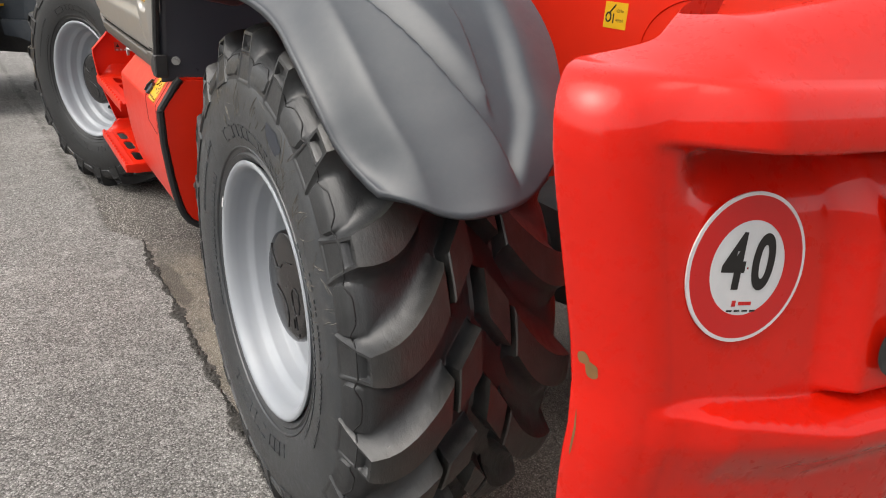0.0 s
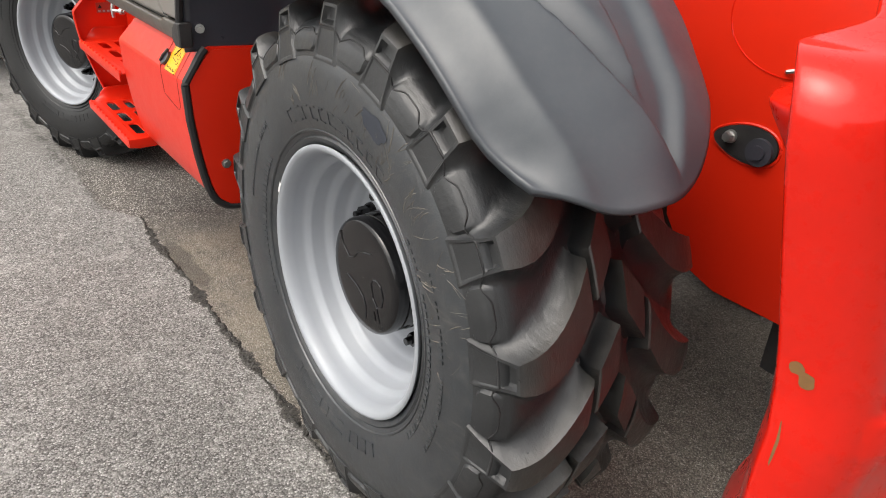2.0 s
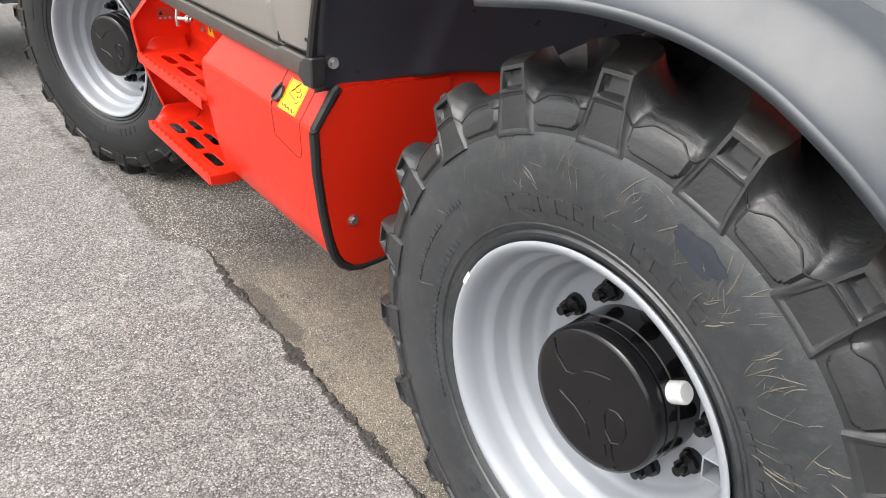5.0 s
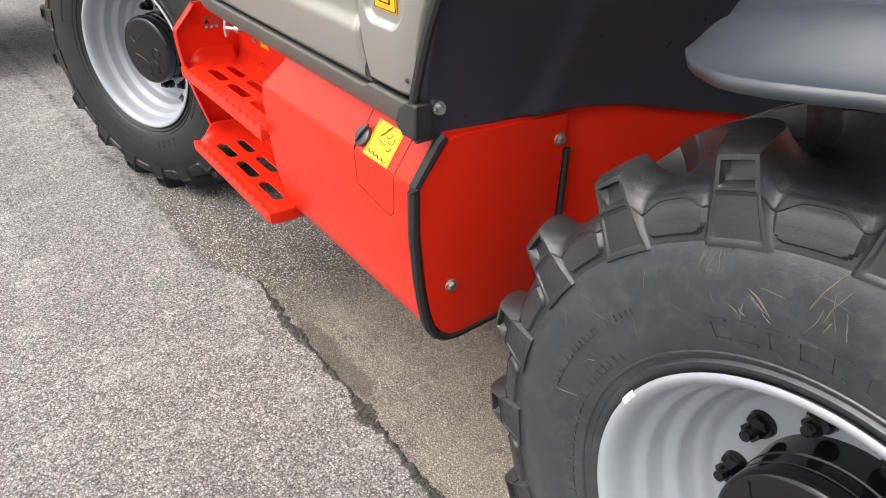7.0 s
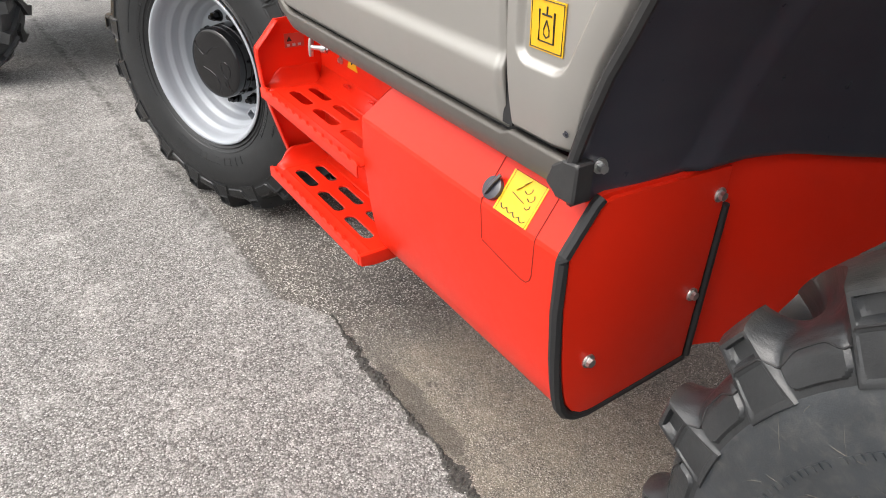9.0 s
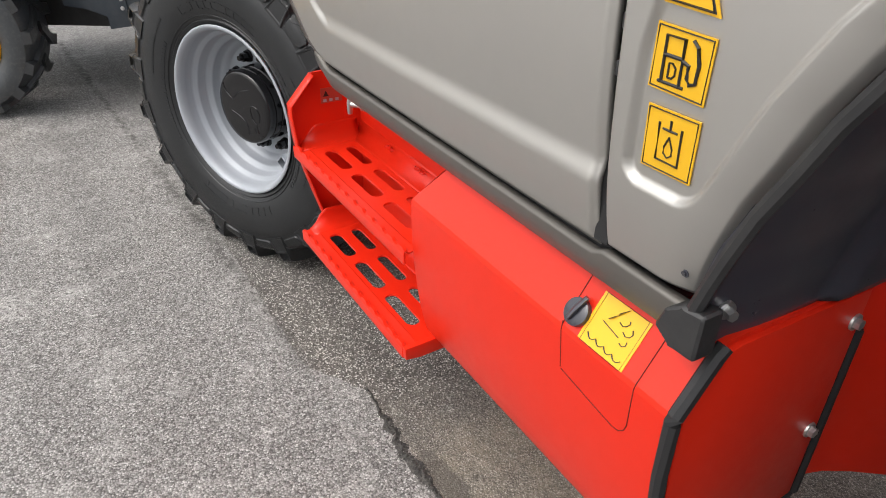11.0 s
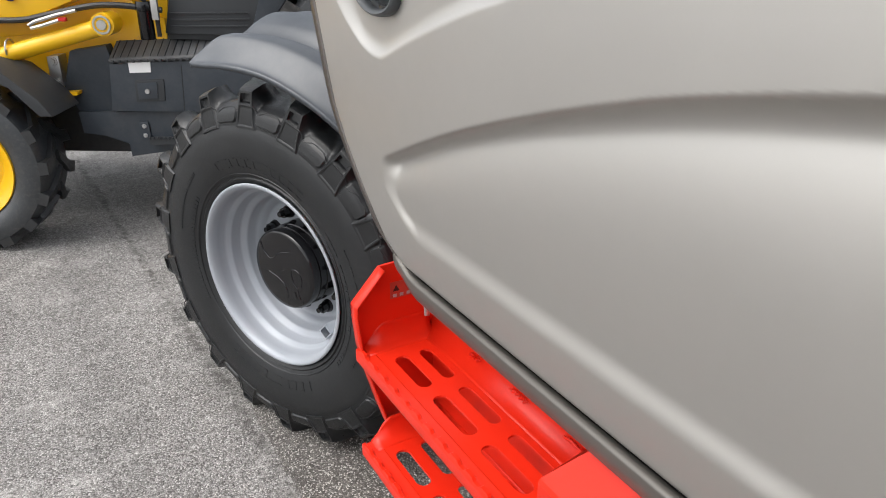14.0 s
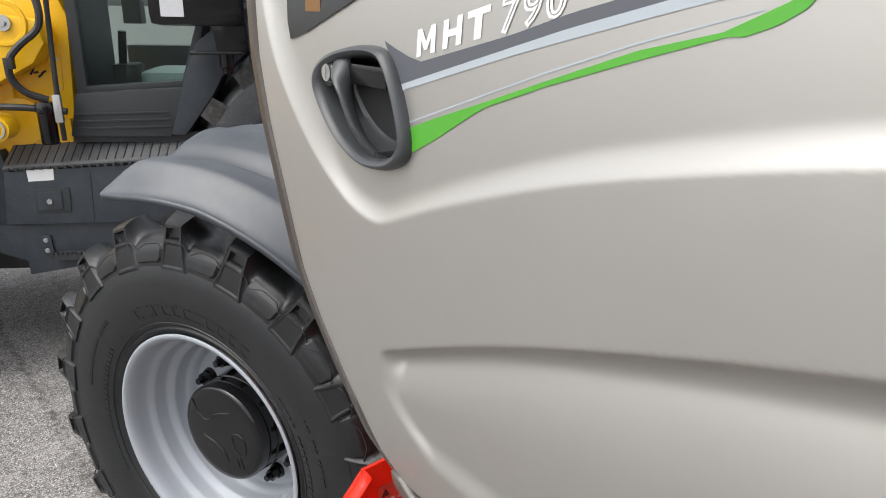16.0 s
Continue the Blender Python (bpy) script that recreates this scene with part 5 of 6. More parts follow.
ROWS_Y = [(3.945, 4.085), (3.755, 3.905), (3.565, 3.715)]
for name, z, y0, y1, nose in (("upper_tread", 0.815, 3.50, 4.185, 0.808), ("lower_tread", 0.548, 3.495, 4.150, 0.800)):
    off = (0.010, 0.018) if z > 0.7 else (-0.003, -0.006)
    slots = [(0.858 + off[0], 0.896 + off[0], a + off[1], b + off[1]) for a, b in ROWS_Y] + [(0.930 + off[0] * 0.6, 0.962 + off[0] * 0.6, a + 0.005 + off[1], b + off[1]) for a, b in ROWS_Y]
    tread = part(name, tread_sheet(y0, y1, 0.842, 0.985, z, slots, 1.03), RED, steps, "red steel tread with long slotted holes", face=(0, 0, 1))
    tread.data.polygons.foreach_set("use_smooth", [False] * len(tread.data.polygons))
    thick(tread, 0.006)

    def back(u, v, z=z, y0=y0, y1=y1):
        a = v * math.pi / 2
        return (0.985 + 0.045 * math.sin(a), y0 + (y1 - y0) * u, z + 0.045 * (1 - math.cos(a)))
    thick(part("tread_back", sheet(back, 2, 8), RED, tread, angle=60, face=(-0.5, 0, 1)), 0.005)

    for k, (y, w) in enumerate(((3.62, 0.055), (3.80, 0.062), (3.97, 0.040))):
        blobs = [(1.018 + 0.004 * math.sin(3.1 * q + k), y - w / 2 + w * q / 9, z + 0.034 + 0.0015 * math.sin(5.3 * q)) for q in range(10)]
        part("weld", tube(blobs, [0.002, 0.0042, 0.003, 0.0046, 0.0034, 0.0048, 0.0032, 0.0045, 0.0036, 0.002], 6), RED, tread, angle=60)

    def nose_at(u, v, z=z, y0=y0, y1=y1, nose=nose):
        y = y0 + (y1 - y0) * u
        k = (u * 13) % 1.0
        tooth = 0.0075 * smooth(k / 0.16) * smooth((0.72 - k) / 0.16)
        x = along([(0, 0.842), (0.25, 0.824), (0.35, nose + 0.013), (0.5, nose + 0.010), (0.6, nose + 0.002), (0.7, nose), (1.0, nose + 0.001)], v)
        zz = z + along([(0, 0.0), (0.25, -0.003), (0.35, -0.004), (0.5, 0.001), (0.6, 0.001), (0.7, -0.003), (1.0, -0.034)], v)
        return (x, y, zz + (tooth if 0.42 < v < 0.64 else 0.0))
    thick(part("tread_nose", sheet(nose_at, 208, 20), RED, tread, angle=30, face=(-0.7, 0, 0.7)), 0.004)

    def corner_at(u, v, z=z, y1=y1):
        a = u * math.pi / 2
        x = 0.826 + 0.19 * v
        return (x, y1 - 0.045 + 0.045 * math.sin(a) + 0.035 * (1 - v) * 0, z + 0.055 * (1 - math.cos(a)) * smooth(v / 0.3))
    thick(part("tread_end", sheet(corner_at, 8, 10), RED, tread, angle=60, face=(-0.5, 0, 1)), 0.005)
part("end_cap", prism([(0.800, 0.552), (0.842, 0.552), (0.96, 0.556), (0.95, 0.515), (0.842, 0.512), (0.802, 0.518)], "y", 3.479, 3.495, 0.003), RED, steps)

lab = part("label", box(0.905, 0.972, 4.1832, 4.1846, 0.93, 0.975), surface("clear_label", (0.42, 0.06, 0.04), 0.35), steps, "small transparent label with a warning triangle and pictograms")
part("symbol", prism([(0.912, 0.950), (0.930, 0.950), (0.921, 0.967)], "y", 4.1822, 4.1830), INK, lab)
for k in range(3):
    part("symbol", box(0.912 + 0.019 * k, 0.922 + 0.019 * k, 4.1822, 4.1830, 0.934, 0.942), STRIPE_PALE, lab)
latch = part("latch", join(tube([(0.958, 4.085, 0.995), (0.952, 4.082, 0.955), (0.950, 4.080, 0.925)], [0.008, 0.010, 0.007], 10, flat=0.6), tube([(0.952, 4.075, 0.955), (0.99, 4.03, 0.955)], 0.008, 10), tube([(0.975, 4.05, 0.955), (0.985, 4.038, 0.955)], 0.015, 12)), STEEL, steps, "worn steel turning latch")
part("bolt", bolt((1.029, 4.03, 0.915), (-1, 0, 0), 0.009, 0.010), STEEL, steps)
tri2 = part("sticker", prism([(3.955, 0.975), (3.915, 0.905), (3.985, 0.905)], "x", 1.0285, 1.0297), YELLOW, steps, "small yellow warning triangle")
part("symbol", tube([(1.0278, 3.953, 0.955), (1.0278, 3.951, 0.922)], 0.003, 5), INK, tri2)

# ---- rear bumper and counterweight ----
def bumper_at(u, v):
    """A moulded counterweight cover, bowed towards its middle: rounded corner and top, brow and shelf about a sunk field for the speed disc."""
    fold = 1.368
    back = max(0.0, v - 0.80) / 0.20
    z = 0.40 + (fold - 0.40) * (min(v, 0.80) / 0.80) ** 0.9
    flank = along([(0.40, 1.06), (0.55, 1.045), (0.68, 1.028), (0.74, 1.025), (0.80, 1.024), (0.92, 1.030), (0.98, 1.026), (1.09, 1.010), (1.20, 0.994), (1.26, 0.987), (1.37, 0.985)], z)
    roll = 1 - math.sqrt(max(0.0, 1 - (1 - min(1.0, (fold - z) / 0.08)) ** 2))
    flank += 0.070 * roll + 0.20 * back
    xb = flank + 0.10

    def field(x, z):
        return 0.822 - 0.16 * min(x - 1.255, 0.40) + 0.15 * (max(z, 0.85) - 1.102)
    if u < 0.18:
        k = 1 - u / 0.18
        x, y = flank + 0.33 * k ** 1.15, field(xb, z) + 0.105 + 0.15 * k
    elif u < 0.40:
        a = (u - 0.18) / 0.22 * math.pi / 2
        x, y = flank + 0.10 * (1 - math.cos(a)), field(xb, z) + 0.105 * (1 - math.sin(a))
    else:
        x = xb + (2.05 - xb) * ((u - 0.40) / 0.60) ** 1.15
        y = field(x, z)
    # brow above the field
    brow = 1.278 - 0.008 * smooth((x - 1.10) / 0.2)
    r = smooth((x - 1.055) / 0.14)
    up = 0.768 - 0.16 * min(x - 1.255, 0.40)
    y += r * min(0.0, up - field(x, z)) * smooth((z - brow + 0.003) / 0.016)
    y += 0.050 * smooth((x - 1.10) / 0.10) * smooth((z - 1.16) / 0.11) * smooth((brow - z) / 0.014)
    # shelf below it, and the wall that ends it
    low = 0.912 - 0.040 * smooth((x - 1.13) / 0.30)
    shelf = along([(1.09, 0.0), (1.15, 0.022), (1.20, 0.052), (1.40, 0.085), (1.7, 0.095)], x)
    y -= shelf * smooth((low - z + 0.002) / 0.020) * (1 - 0.75 * smooth((low - 0.035 - z) / 0.12))
    y -= 0.045 * smooth((x - 1.40) / 0.06) * smooth((brow - z) / 0.02) * smooth((z - low) / 0.02)
    y += 0.06 * smooth((0.62 - z) / 0.25) + 0.05 * roll
    if back:
        rise = along([(0.95, 0.0), (1.05, 0.010), (1.17, 0.036), (1.27, 0.066), (1.6, 0.13), (2.05, 0.14)], x)
        y += 0.13 * back
        z += rise * math.sin(back * math.pi / 2)
    return (x, y, z)


bump_ob = part("bumper", sheet(bumper_at, 180, 240), RED_GLOSS, machine, "glossy red moulded rear bumper with a chipped edge", 70, (0, -1, 0))
part("bumper_side", sheet(lambda u, v: (4.10 - along([(0, 1.04), (1, 1.04)], v) - 0.0, 0.85 + 0.45 * u, 0.40 + 1.10 * v), 4, 4), RED_GLOSS, bump_ob)
part("bumper_back", sheet(lambda u, v: (2.05 + 1.01 * u, 0.735 + 0.20 * smooth((v - 0.85) / 0.15) + 0.20 * smooth((u - 0.4) / 0.6), 0.40 + 1.10 * v), 20, 20), RED_GLOSS, bump_ob)
part("counterweight", box(1.80, 3.0, 0.98, 1.28, 0.42, 1.42, 0.02), BLACK_MATT, bump_ob)
for x, z in ((1.490, 1.185), (1.510, 0.965)):
    h = part("socket", revolve([(-0.0035, 0.046), (-0.0035, 0.040), (-0.001, 0.036), (-0.001, 0.002)], 32), BLACK_MATT, bump_ob, "dark round socket")
    h.matrix_basis = pose(x, 0.777 - 0.21 * (x - 1.255) + 0.15 * (z - 1.102), z, 0, 0, 78) @ pose(0, 0, 0, 0, 8.5, 0)


def chip_patch(u, v, a=0.0155, b=0.0105, seed=1):
    """A ragged bare spot laid on the bumper."""
    pts = []
    n = 22
    for k in range(n):
        t = k * math.tau / n
        q = 1 + 0.25 * noise.noise((math.cos(t) * 1.6, math.sin(t) * 1.6, seed * 3.7))
        pts.append((u + a * q * math.cos(t), v + b * q * math.sin(t)))
    bm = bmesh.new()

    def lifted(p):
        x, y, z = bumper_at(*p)
        return Vector((x - 0.0007, y - 0.0010, z))
    c = bm.verts.new(lifted((u, v)))
    ring = [bm.verts.new(lifted(p)) for p in pts]
    for i in range(n):
        bm.faces.new((c, ring[i], ring[(i + 1) % n]))
    return bm


vz = lambda z: 0.80 * ((z - 0.40) / (1.368 - 0.40)) ** (1 / 0.9)
part("chip", join(chip_patch(0.212, vz(0.968), 0.014, 0.009, 1), chip_patch(0.231, vz(0.954), 0.014, 0.012, 2)), CHIP, bump_ob, "chipped paint showing brown filler", face=(0, -1, 0))
part("scratch", chip_patch(0.20, vz(0.84), 0.003, 0.030, 5), CHIP, bump_ob, face=(0, -1, 0))

disc = part("speed_disc", revolve([(-0.003, 0.002), (-0.003, 0.081)], 56), REFLECTIVE, bump_ob, "round red and white speed limit sticker")
disc.matrix_basis = pose(1.243, 0.8225, 1.104, 0, 0, 80.9) @ pose(0, 0, 0, 0, 9, 0) @ Matrix.Scale(0.888, 4) @ pose(0, 0, 0, 7)
part("red_ring", revolve([(-0.0034, 0.079), (-0.0034, 0.119)], 64), STICKER_RED, disc, "red ring")
part("white_edge", revolve([(-0.0034, 0.119), (-0.0034, 0.125), (0.0, 0.125)], 64), REFLECTIVE, disc)


def digit(c, at):
    cu = bpy.data.curves.new("digits", "FONT")
    cu.body, cu.size, cu.align_x, cu.align_y = c, 0.118, "CENTER", "CENTER"
    cu.offset = 0.0038
    ob = new("tmp_text", cu)
    me = bpy.data.meshes.new_from_object(ob.evaluated_get(bpy.context.evaluated_depsgraph_get()))
    bpy.data.objects.remove(ob)
    bm = bmesh.new()
    bm.from_mesh(me)
    bpy.data.meshes.remove(me)
    for v in bm.verts:
        a, b = v.co.x * 0.80, v.co.y * 1.06
        v.co = (-0.0042, at - a, b + 0.006)
    return bm


part("digit", digit("4", 0.031), INK, disc, "black digit four")
part("digit", digit("0", -0.031), INK, disc, "black digit zero")
part("maker_mark", join(box(-0.0042, -0.0038, -0.022, 0.006, -0.062, -0.056), box(-0.0042, -0.0038, 0.012, 0.020, -0.064, -0.054)), STICKER_RED, disc)
part("small_print", join(*[box(-0.0042, -0.0038, -0.034 + 0.017 * k, -0.022 + 0.017 * k, -0.073, -0.070) for k in range(4)]), INK, disc)


# ---------------- yellow backhoe loader behind ----------------
# own space: x out of its side towards the viewer, y towards its front, z up
backhoe = thing("backhoe_loader", (0.86, 7.12, 0), "yellow backhoe loader with slate grey side boxes, parked behind", "backhoe loader", turn=60.0)
# after the turn, -x of its own space looks outwards


def side(name, pts, d0, d1, material, parent=backhoe, label="", bevel=0.0):
    """An outline (along, up) drawn out across the side; d counts outwards."""
    return part(name, prism(pts, "x", -d0, -d1, bevel), material, parent, label)


body = side("side_box", [(0.195, 1.025), (-0.80, 1.075), (-0.80, 0.76), (0.225, 0.755)], -0.30, 0.0, SLATE, label="slate grey steel side box with a locker", bevel=0.008)
side("lower_box", [(0.435, 0.74), (-0.70, 0.77), (-0.62, 0.56), (-0.112, 0.520), (0.167, 0.476), (0.172, 0.553), (0.304, 0.601), (0.425, 0.615)], -0.30, -0.03, SLATE, body, bevel=0.006)
side("front_shield", [(0.431, 1.081), (0.224, 1.116), (0.20, 1.03), (0.21, 0.73), (0.431, 0.721), (0.504, 0.863)], -0.32, -0.06, SLATE, body, bevel=0.006)
def deck_at(u, v):
    a, d = 0.19 - 1.01 * u, 0.015 - 0.185 * v
    return (-d, a, 1.046 + 0.055 * u + 0.10 * v)


step = part("top_step", sheet(deck_at, 20, 8), DECK, body, "dusty dark step deck with a ribbed edge", face=(0, 0, 1))
thick(step, 0.02)
for k in range(24):
    part("tread_bar", tube([deck_at(0.02 + k * 0.041, 0.10), deck_at(0.02 + k * 0.041, 0.92)], 0.004, 5), DARK_PLASTIC, step)
for k in range(26):
    s = 0.17 - 0.038 * k
    part("rib", box(-0.022, -0.012, s - 0.012, s + 0.004, 1.030 - 0.048 * (s - 0.19), 1.046 - 0.048 * (s - 0.19), 0.003), DARK_PLASTIC, step)
side("label", [(0.088, 1.040), (-0.038, 1.043), (-0.033, 0.982), (0.086, 0.976)], 0.001, 0.0035, WHITE, body, "white paper label")
locker = side("locker_frame", [(0.066, 0.936), (-0.098, 0.945), (-0.092, 0.822), (0.072, 0.812)], 0.0, 0.006, DARK_PLASTIC, body, "locker flap with a latch", 0.003)
side("latch_plate", [(0.052, 0.922), (-0.060, 0.929), (-0.056, 0.838), (0.056, 0.828)], 0.006, 0.012, SLATE, locker, bevel=0.003)
part("lock", join(tube([(-0.010, -0.002, 0.877), (-0.022, -0.002, 0.877)], 0.013, 16)), STEEL, locker)
brk = side("bracket", [(0.092, 0.692), (0.038, 0.690), (0.030, 0.580), (0.088, 0.584)], -0.03, -0.018, SLATE, body, bevel=0.003)
for z in (0.665, 0.610):
    part("bolt", bolt((0.018, 0.062, z), (-1, 0, 0), 0.009, 0.010), STEEL, brk)
foot = side("foot_step", [(0.03, 0.600), (-0.30, 0.610), (-0.30, 0.575), (0.03, 0.565)], -0.05, 0.02, DARK_PLASTIC, body)
for k in range(14):
    part("tooth", box(-0.028, -0.012, 0.02 - 0.022 * k, 0.032 - 0.022 * k, 0.598, 0.610, 0.002), DARK_PLASTIC, foot)
side("box_gap", [(-0.205, 1.02), (-0.209, 1.02), (-0.194, 0.765), (-0.190, 0.765)], 0.0, 0.0012, INK, body)

# yellow chassis, boom foot and loader arm
chassis = side("chassis", [(0.90, 1.16), (0.30, 1.26), (-0.10, 1.26), (-0.10, 0.90), (0.35, 0.80), (0.90, 0.72)], -0.60, -0.14, MACHINE_YELLOW, label="yellow painted chassis")
plate = side("joint_plate", [(0.559, 1.051), (0.493, 1.058), (0.494, 0.883), (0.562, 0.872)], -0.14, -0.045, STEEL, chassis, "zinc joint plate with two bolts", 0.006)
for z in (1.025, 0.905):
    part("bolt", bolt((0.044, 0.527, z), (-1, 0, 0), 0.018, 0.014), STEEL, plate)
side("chassis_lip", [(0.522, 0.855), (0.401, 0.864), (0.405, 0.845), (0.510, 0.837)], -0.14, 0.0, MACHINE_YELLOW, chassis)
tower = side("boom_tower", [(0.22, 1.15), (-0.11, 1.15), (-0.15, 1.75), (-0.02, 2.1), (0.30, 2.1), (0.34, 1.55), (0.16, 1.40)], -0.55, -0.16, MACHINE_YELLOW, label="yellow loader tower", bevel=0.012)
hatch = side("tower_plate", [(0.125, 1.555), (-0.095, 1.57), (-0.085, 1.40), (0.02, 1.385), (0.12, 1.395)], -0.16, -0.152, MACHINE_YELLOW, tower, bevel=0.002)
part("warning_mark", join(*[tube([(0.150, 0.055 - 0.018 * k, 1.475 + 0.012 * math.sin(k * 2.3)), (0.150, 0.035 - 0.018 * k, 1.49 + 0.012 * math.cos(k * 1.7))], 0.005, 5) for k in range(4)]), INK, hatch)
for a, z in ((0.105, 1.54), (-0.078, 1.552), (-0.070, 1.412), (0.105, 1.408)):
    part("rivet", bolt((0.152, a, z), (-1, 0, 0), 0.005, 0.004), STEEL, hatch)
part("print_line", join(*[box(0.1505, 0.1525, -0.06, 0.09, 1.592 - 0.012 * k, 1.597 - 0.012 * k) for k in range(2)]), INK, tower)
boom = side("loader_boom", [(1.505, 1.230), (0.685, 1.240), (0.512, 1.286), (0.331, 1.355), (0.178, 1.427), (-0.034, 1.542), (-0.095, 1.630), (-0.075, 1.730), (0.155, 1.760), (0.805, 1.590), (1.505, 1.630)], -0.14, 0.02, MACHINE_YELLOW, label="yellow loader arm", bevel=0.012)
part("boom_pin", join(tube([(-0.02, 0.065, 1.720), (-0.035, 0.065, 1.720)], 0.036, 20), tube([(-0.03, 0.065, 1.720), (-0.045, 0.065, 1.720)], 0.018, 6)), STEEL, boom)
part("ring", revolve([(-0.022, 0.105), (-0.03, 0.10), (-0.03, 0.085), (-0.022, 0.08)], 32), MACHINE_YELLOW, boom).matrix_basis = pose(0, 0.065, 1.72)
part("blue_mark", join(tube(curved([(-0.022, 0.525, 1.590), (-0.022, 0.505, 1.430), (-0.022, 0.425, 1.395), (-0.022, 0.360, 1.440), (-0.022, 0.365, 1.590)]), 0.038, 6, flat=0.2), tube(curved([(-0.022, 0.735, 1.550), (-0.022, 0.685, 1.370), (-0.022, 0.625, 1.350), (-0.022, 0.595, 1.470)]), 0.038, 6, flat=0.2)), BLUE, boom, "blue maker's mark, as plain strokes")
side("arm_plate", [(1.540, 1.060), (0.560, 1.170), (0.140, 1.200), (0.140, 1.540), (0.600, 1.400), (1.540, 1.540)], -0.30, -0.13, MACHINE_YELLOW, boom, bevel=0.006)
cyl = part("cylinder", tube([(-0.04, 1.415, 0.875), (-0.04, 0.175, 1.232)], 0.046, 16), MACHINE_YELLOW, backhoe, "yellow hydraulic cylinder")
part("cylinder_eye", join(tube([(0.02, 0.150, 1.248), (-0.10, 0.150, 1.248)], 0.062, 20), tube([(-0.10, 0.150, 1.248), (-0.106, 0.150, 1.248)], 0.040, 20)), MACHINE_YELLOW, cyl)
part("pin", tube([(-0.106, 0.150, 1.248), (-0.114, 0.150, 1.248)], [0.028, 0.026], 14), STEEL, cyl)
part("strap", tube([(-0.04 + 0.048 * math.cos(a), 0.70, 1.105 + 0.050 * math.sin(a)) for a in [k * math.tau / 16 for k in range(16)]], 0.006, 5, closed=True), STEEL, cyl)
part("hose", tube(curved([(-0.05, 1.2, 1.27), (-0.06, 0.62, 1.25), (-0.06, 0.45, 1.29), (-0.06, 0.20, 1.345), (-0.04, 0.06, 1.345), (-0.02, -0.15, 1.32)], 2), 0.016, 8), BLACK_MATT, backhoe, "black hydraulic hose")
part("hose", tube(curved([(-0.04, -0.090, 1.860), (-0.05, -0.110, 1.760), (-0.05, -0.090, 1.690), (-0.07, -0.010, 1.630), (-0.08, 0.050, 1.560), (-0.08, 0.055, 1.480), (-0.06, 0.010, 1.410), (-0.03, -0.080, 1.375)], 2), 0.017, 8), BLACK_MATT, backhoe, "black hydraulic hose")
part("hose_clip", box(-0.095, -0.06, 0.025, 0.065, 1.52, 1.57, 0.004), BLACK_MATT, backhoe)
pipe = part("steel_pipe", tube([(-0.09, 0.28, 1.318), (-0.09, 0.40, 1.290), (-0.09, 0.51, 1.257), (-0.09, 0.545, 1.238), (-0.09, 0.535, 1.222), (-0.09, 0.48, 1.235), (-0.09, 0.36, 1.272)], 0.010, 8), STEEL, backhoe, "bright bent steel pipe with a red clip")
part("clip", box(-0.108, -0.085, 0.335, 0.375, 1.262, 1.282, 0.003), STICKER_RED, pipe)
filt = part("filter_canister", revolve([(0.0, 0.002), (0.0, 0.040), (0.02, 0.046), (0.045, 0.046), (0.05, 0.040), (0.19, 0.040), (0.20, 0.036), (0.20, 0.002)], 24), GLOSS_BLACK, backhoe, "black filter canister")
filt.matrix_basis = pose(-0.02, -0.055, 1.365, 0, 90, 0)
part("clamp", box(-0.045, -0.02, -0.135, -0.10, 1.27, 1.40, 0.004), STEEL, backhoe)

side("pivot_boss", [(0.125 + 0.115 * math.cos(k * math.tau / 24), 1.25 + 0.115 * math.sin(k * math.tau / 24)) for k in range(24)], -0.14, -0.128, MACHINE_YELLOW, chassis, bevel=0.003)
part("cylinder_ring", revolve([(-0.108, 0.050), (-0.112, 0.048), (-0.112, 0.040), (-0.108, 0.038)], 32), STEEL, cyl).matrix_basis = pose(0, 0.150, 1.248)
part("tower_cable", tube(curved([(-0.01, -0.115, 1.18), (-0.03, -0.12, 1.40), (-0.02, -0.125, 1.62), (0.0, -0.13, 1.95)]), 0.012, 8), BLACK_MATT, backhoe, "black cable along the cab")

# cab: pillars, tinted pane, lower cladding
cab = side("cab_shell", [(-0.165, 1.20), (-0.165, 2.2), (-0.215, 2.2), (-0.215, 1.20)], -0.60, 0.10 - 0.2, DARK_PLASTIC, label="dark cab of the backhoe loader", bevel=0.008)
side("rear_pillar", [(-0.66, 1.43), (-0.70, 1.43), (-0.95, 2.2), (-0.91, 2.2)], -0.60, -0.10, DARK_PLASTIC, cab, bevel=0.006)
side("cladding", [(-0.12, 1.185), (-0.17, 1.395), (-0.68, 1.425), (-0.60, 1.18)], -0.40, -0.06, DARK_PLASTIC, cab, "ribbed dark plastic lower door", 0.012)
for z in (1.22, 1.255, 1.29):
    side("groove", [(-0.16, z), (-0.60, z + 0.012), (-0.60, z + 0.020), (-0.16, z + 0.010)], -0.06, -0.052, DARK_PLASTIC, cab, bevel=0.002)
pane = side("window_pane", [(-0.215, 1.40), (-0.67, 1.43), (-0.92, 2.2), (-0.215, 2.2)], -0.135, -0.125, GLASS, cab, "tinted cab window")
pane.visible_shadow = False
side("window_frame", [(-0.205, 1.395), (-0.68, 1.425), (-0.69, 1.455), (-0.205, 1.425)], -0.16, -0.10, DARK_PLASTIC, cab, bevel=0.004)
part("far_side", join(box(0.9, 1.0, -1.4, -0.20, 1.2, 1.58, 0.01), box(0.9, 1.0, -0.30, -0.20, 1.7, 2.2), box(0.20, 1.0, -1.40, -1.32, 1.2, 1.9, 0.01), box(0.9, 1.0, -1.4, -1.3, 1.7, 2.2)), DARK_PLASTIC, cab)
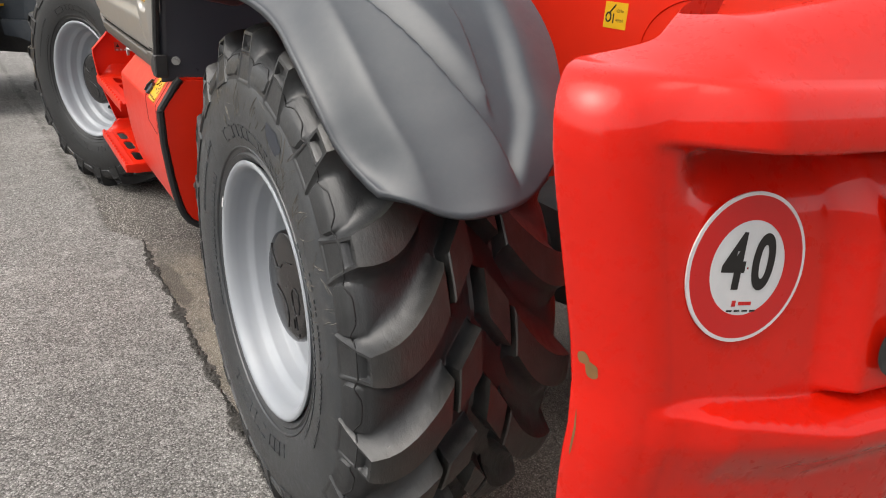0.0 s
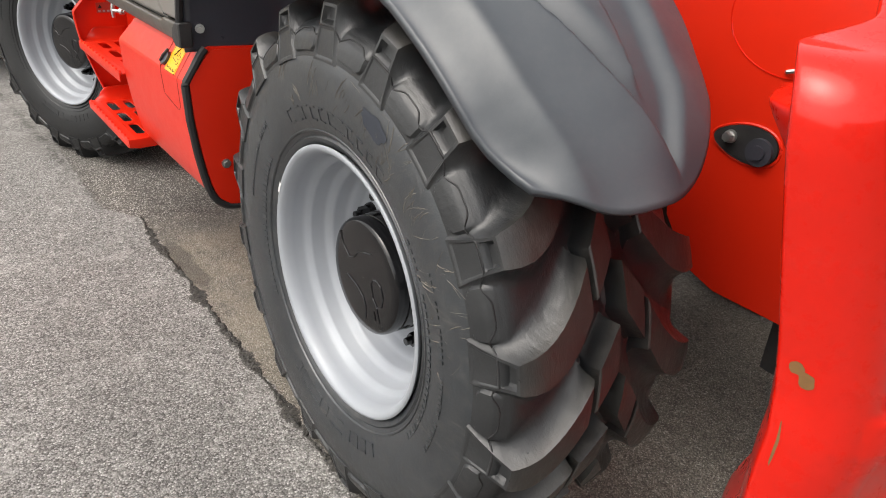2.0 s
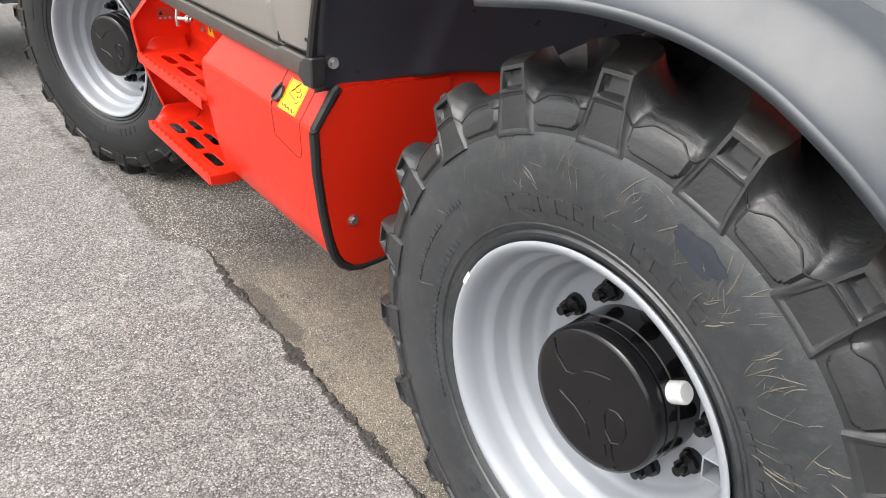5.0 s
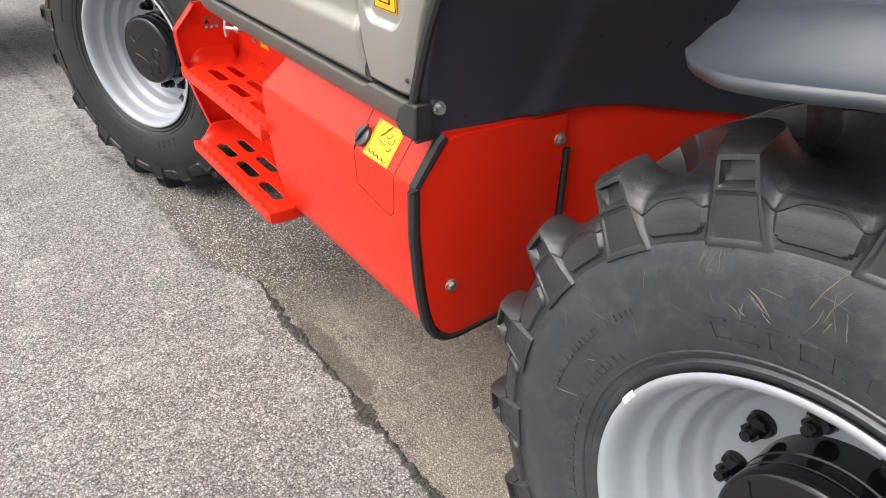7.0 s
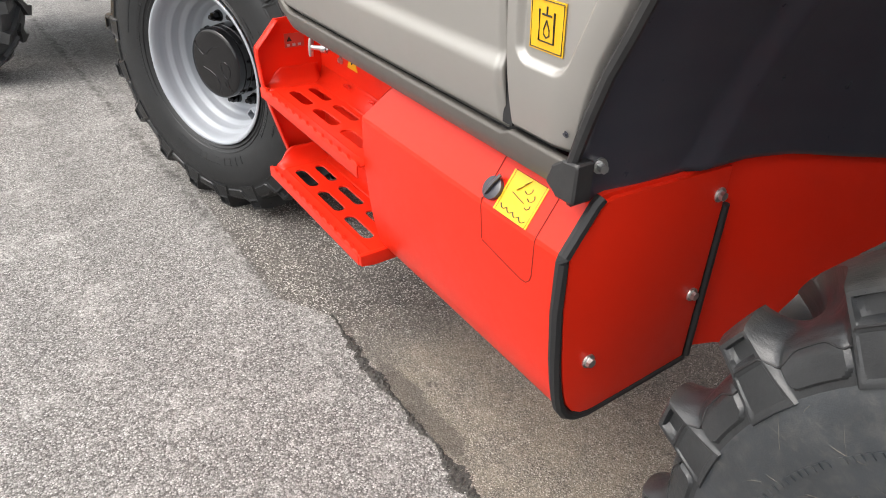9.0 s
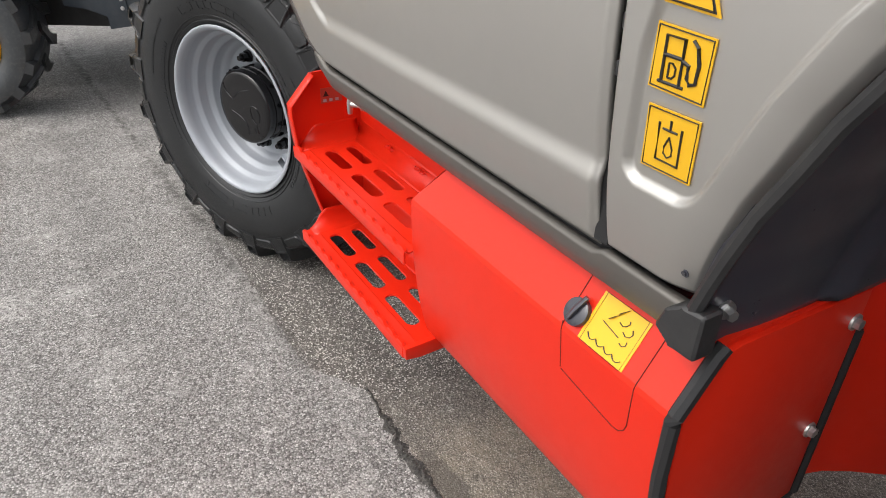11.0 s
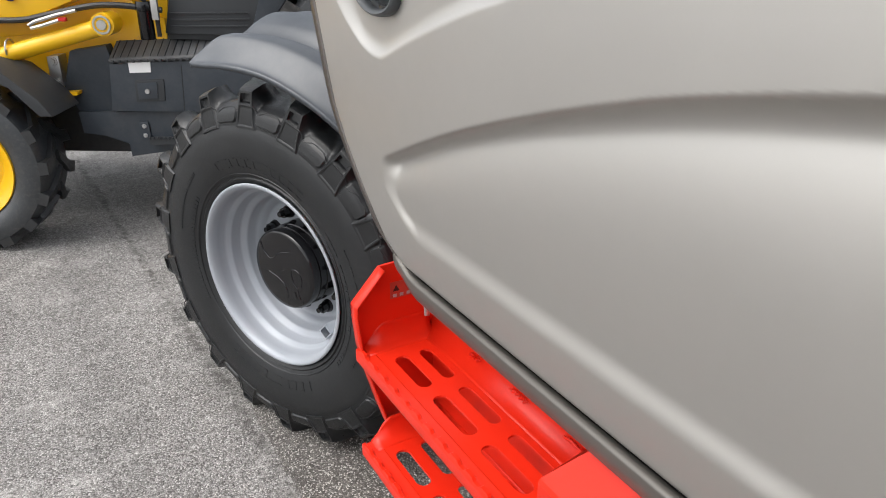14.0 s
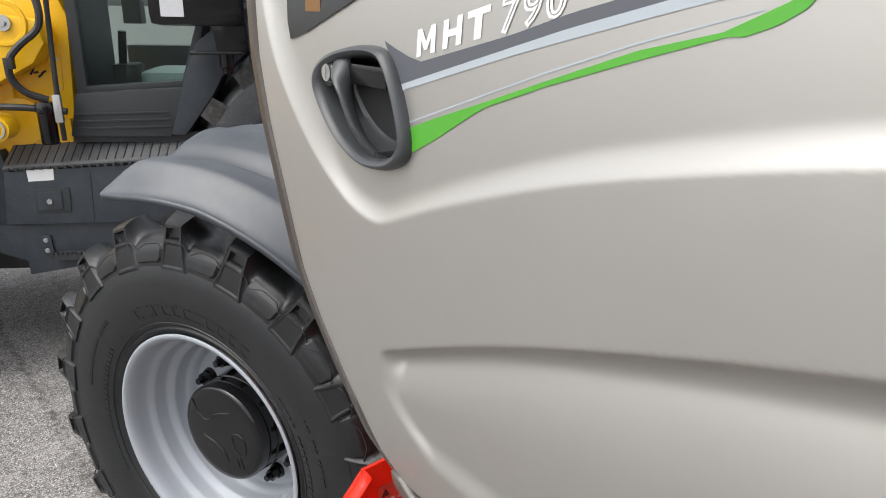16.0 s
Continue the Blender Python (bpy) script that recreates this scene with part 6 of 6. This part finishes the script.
part("seat", join(box(0.30, 0.75, -0.80, -0.40, 1.25, 1.48, 0.05), box(0.30, 0.75, -0.92, -0.78, 1.35, 1.95, 0.05)), surface("pale_cover", (0.30, 0.36, 0.34), 0.5, vary=0.3, scale=14), cab, "seat in a pale wrinkled plastic cover")
part("lever_console", join(box(0.25, 0.4, -0.42, -0.30, 1.3, 1.52, 0.02), tube([(0.3, -0.34, 1.5), (0.28, -0.36, 1.68)], 0.02, 8)), BLACK_MATT, cab)
side("floor", [(-0.12, 1.15), (-1.1, 1.15), (-1.1, 1.20), (-0.12, 1.20)], -0.95, -0.10, DARK_PLASTIC, cab)
side("rear_fender", [(-0.60, 1.19), (-0.69, 1.48), (-0.76, 1.64), (-0.95, 1.78), (-1.30, 1.82), (-1.6, 1.70), (-1.3, 1.66), (-1.0, 1.60), (-0.867, 1.473), (-0.821, 1.390), (-0.672, 1.19)], -0.50, -0.05, SLATE, label="slate grey rear mudguard", bevel=0.015)
lamp = part("work_lamp", join(box(-0.16, -0.02, -1.03, -0.60, 1.72, 1.95, 0.05), prism([(-0.88, 1.60), (-1.02, 1.60), (-1.02, 1.75), (-0.86, 1.75)], "x", -0.10, -0.06, 0.01), box(-0.13, -0.05, -1.0, -0.76, 1.592, 1.606, 0.004), tube([(-0.09, -0.92, 1.505), (-0.09, -0.92, 1.53), (-0.09, -0.92, 1.535), (-0.09, -0.92, 1.60)], [0.022, 0.026, 0.034, 0.036], 10)), GLOSS_BLACK, backhoe, "black work lamp on a bracket")
side("lens", [(-0.66, 1.76), (-0.76, 1.76), (-0.76, 1.85), (-0.66, 1.85)], 0.16, 0.164, REFLECTIVE, lamp)


def chunky_wheel(r, w, rim_r, rim_mat, lugs, at, turn, label):
    wheel = part("wheel", revolve([(0.06, 0.002), (0.06, rim_r * 0.35), (0.10, rim_r * 0.4), (0.10, rim_r * 0.7), (0.05, rim_r * 0.8), (0.02, rim_r), (0.0, rim_r * 1.02), (0.03, rim_r * 1.05)], 48), rim_mat, backhoe, label)
    wheel.matrix_basis = pose(*at, 0, 0, turn)
    part("tyre", revolve([(0.02, rim_r), (-0.01, rim_r * 1.1), (-0.025, (rim_r + r) / 2), (-0.01, r * 0.9), (0.03, r * 0.945), (w / 2, r * 0.955), (w - 0.03, r * 0.945), (w + 0.01, r * 0.9), (w + 0.02, (rim_r + r) / 2), (w - 0.02, rim_r)], 64), RUBBER, wheel, "dusty black tyre")
    for side_ in (0, 1):
        bm = bmesh.new()
        rows = []
        for d, a, h in ((-0.012, 0, 3.8), (0.05, -1.5, 3.6), (w * 0.30, -7, 3.4), (w * 0.52, -15, 3.2)):
            d = w - d if side_ else d
            rows.append([bm.verts.new((d, q * math.cos(radians(a + o)), q * math.sin(radians(a + o)))) for q, o in ((r * 0.90, -h - 1), (r, -h), (r, h), (r * 0.90, h + 1))])
        for p, q in zip(rows, rows[1:]):
            for i in range(3):
                bm.faces.new((p[i], p[i + 1], q[i + 1], q[i]))
        bm.faces.new(rows[0]), bm.faces.new(rows[-1][::-1])
        me = finish("lug", bm, LUG, 30)
        for k in range(lugs):
            place("lug", me, wheel, pose(0, 0, 0, 360 / lugs * (k + side_ / 2)))
    return wheel


chunky_wheel(0.50, 0.34, 0.30, MACHINE_YELLOW, 16, (-0.32, 1.00, 0.50), 4, "front wheel with a yellow rim")
side("front_fender", [(1.25, 1.10), (0.90, 1.13), (0.62, 1.03), (0.46, 0.89), (0.40, 0.80), (0.47, 0.80), (0.60, 0.95), (0.9, 1.07), (1.25, 1.04)], 0.0, 0.32, DARK_PLASTIC, label="dark plastic front mudguard", bevel=0.008)
chunky_wheel(0.84, 0.45, 0.42, MACHINE_YELLOW, 20, (0.06, -1.46, 0.84), 0, "large rear wheel")
part("dark_underbody", box(0.20, 1.4, -2.2, 1.6, 0.45, 1.05, 0.02), BLACK_MATT, backhoe)
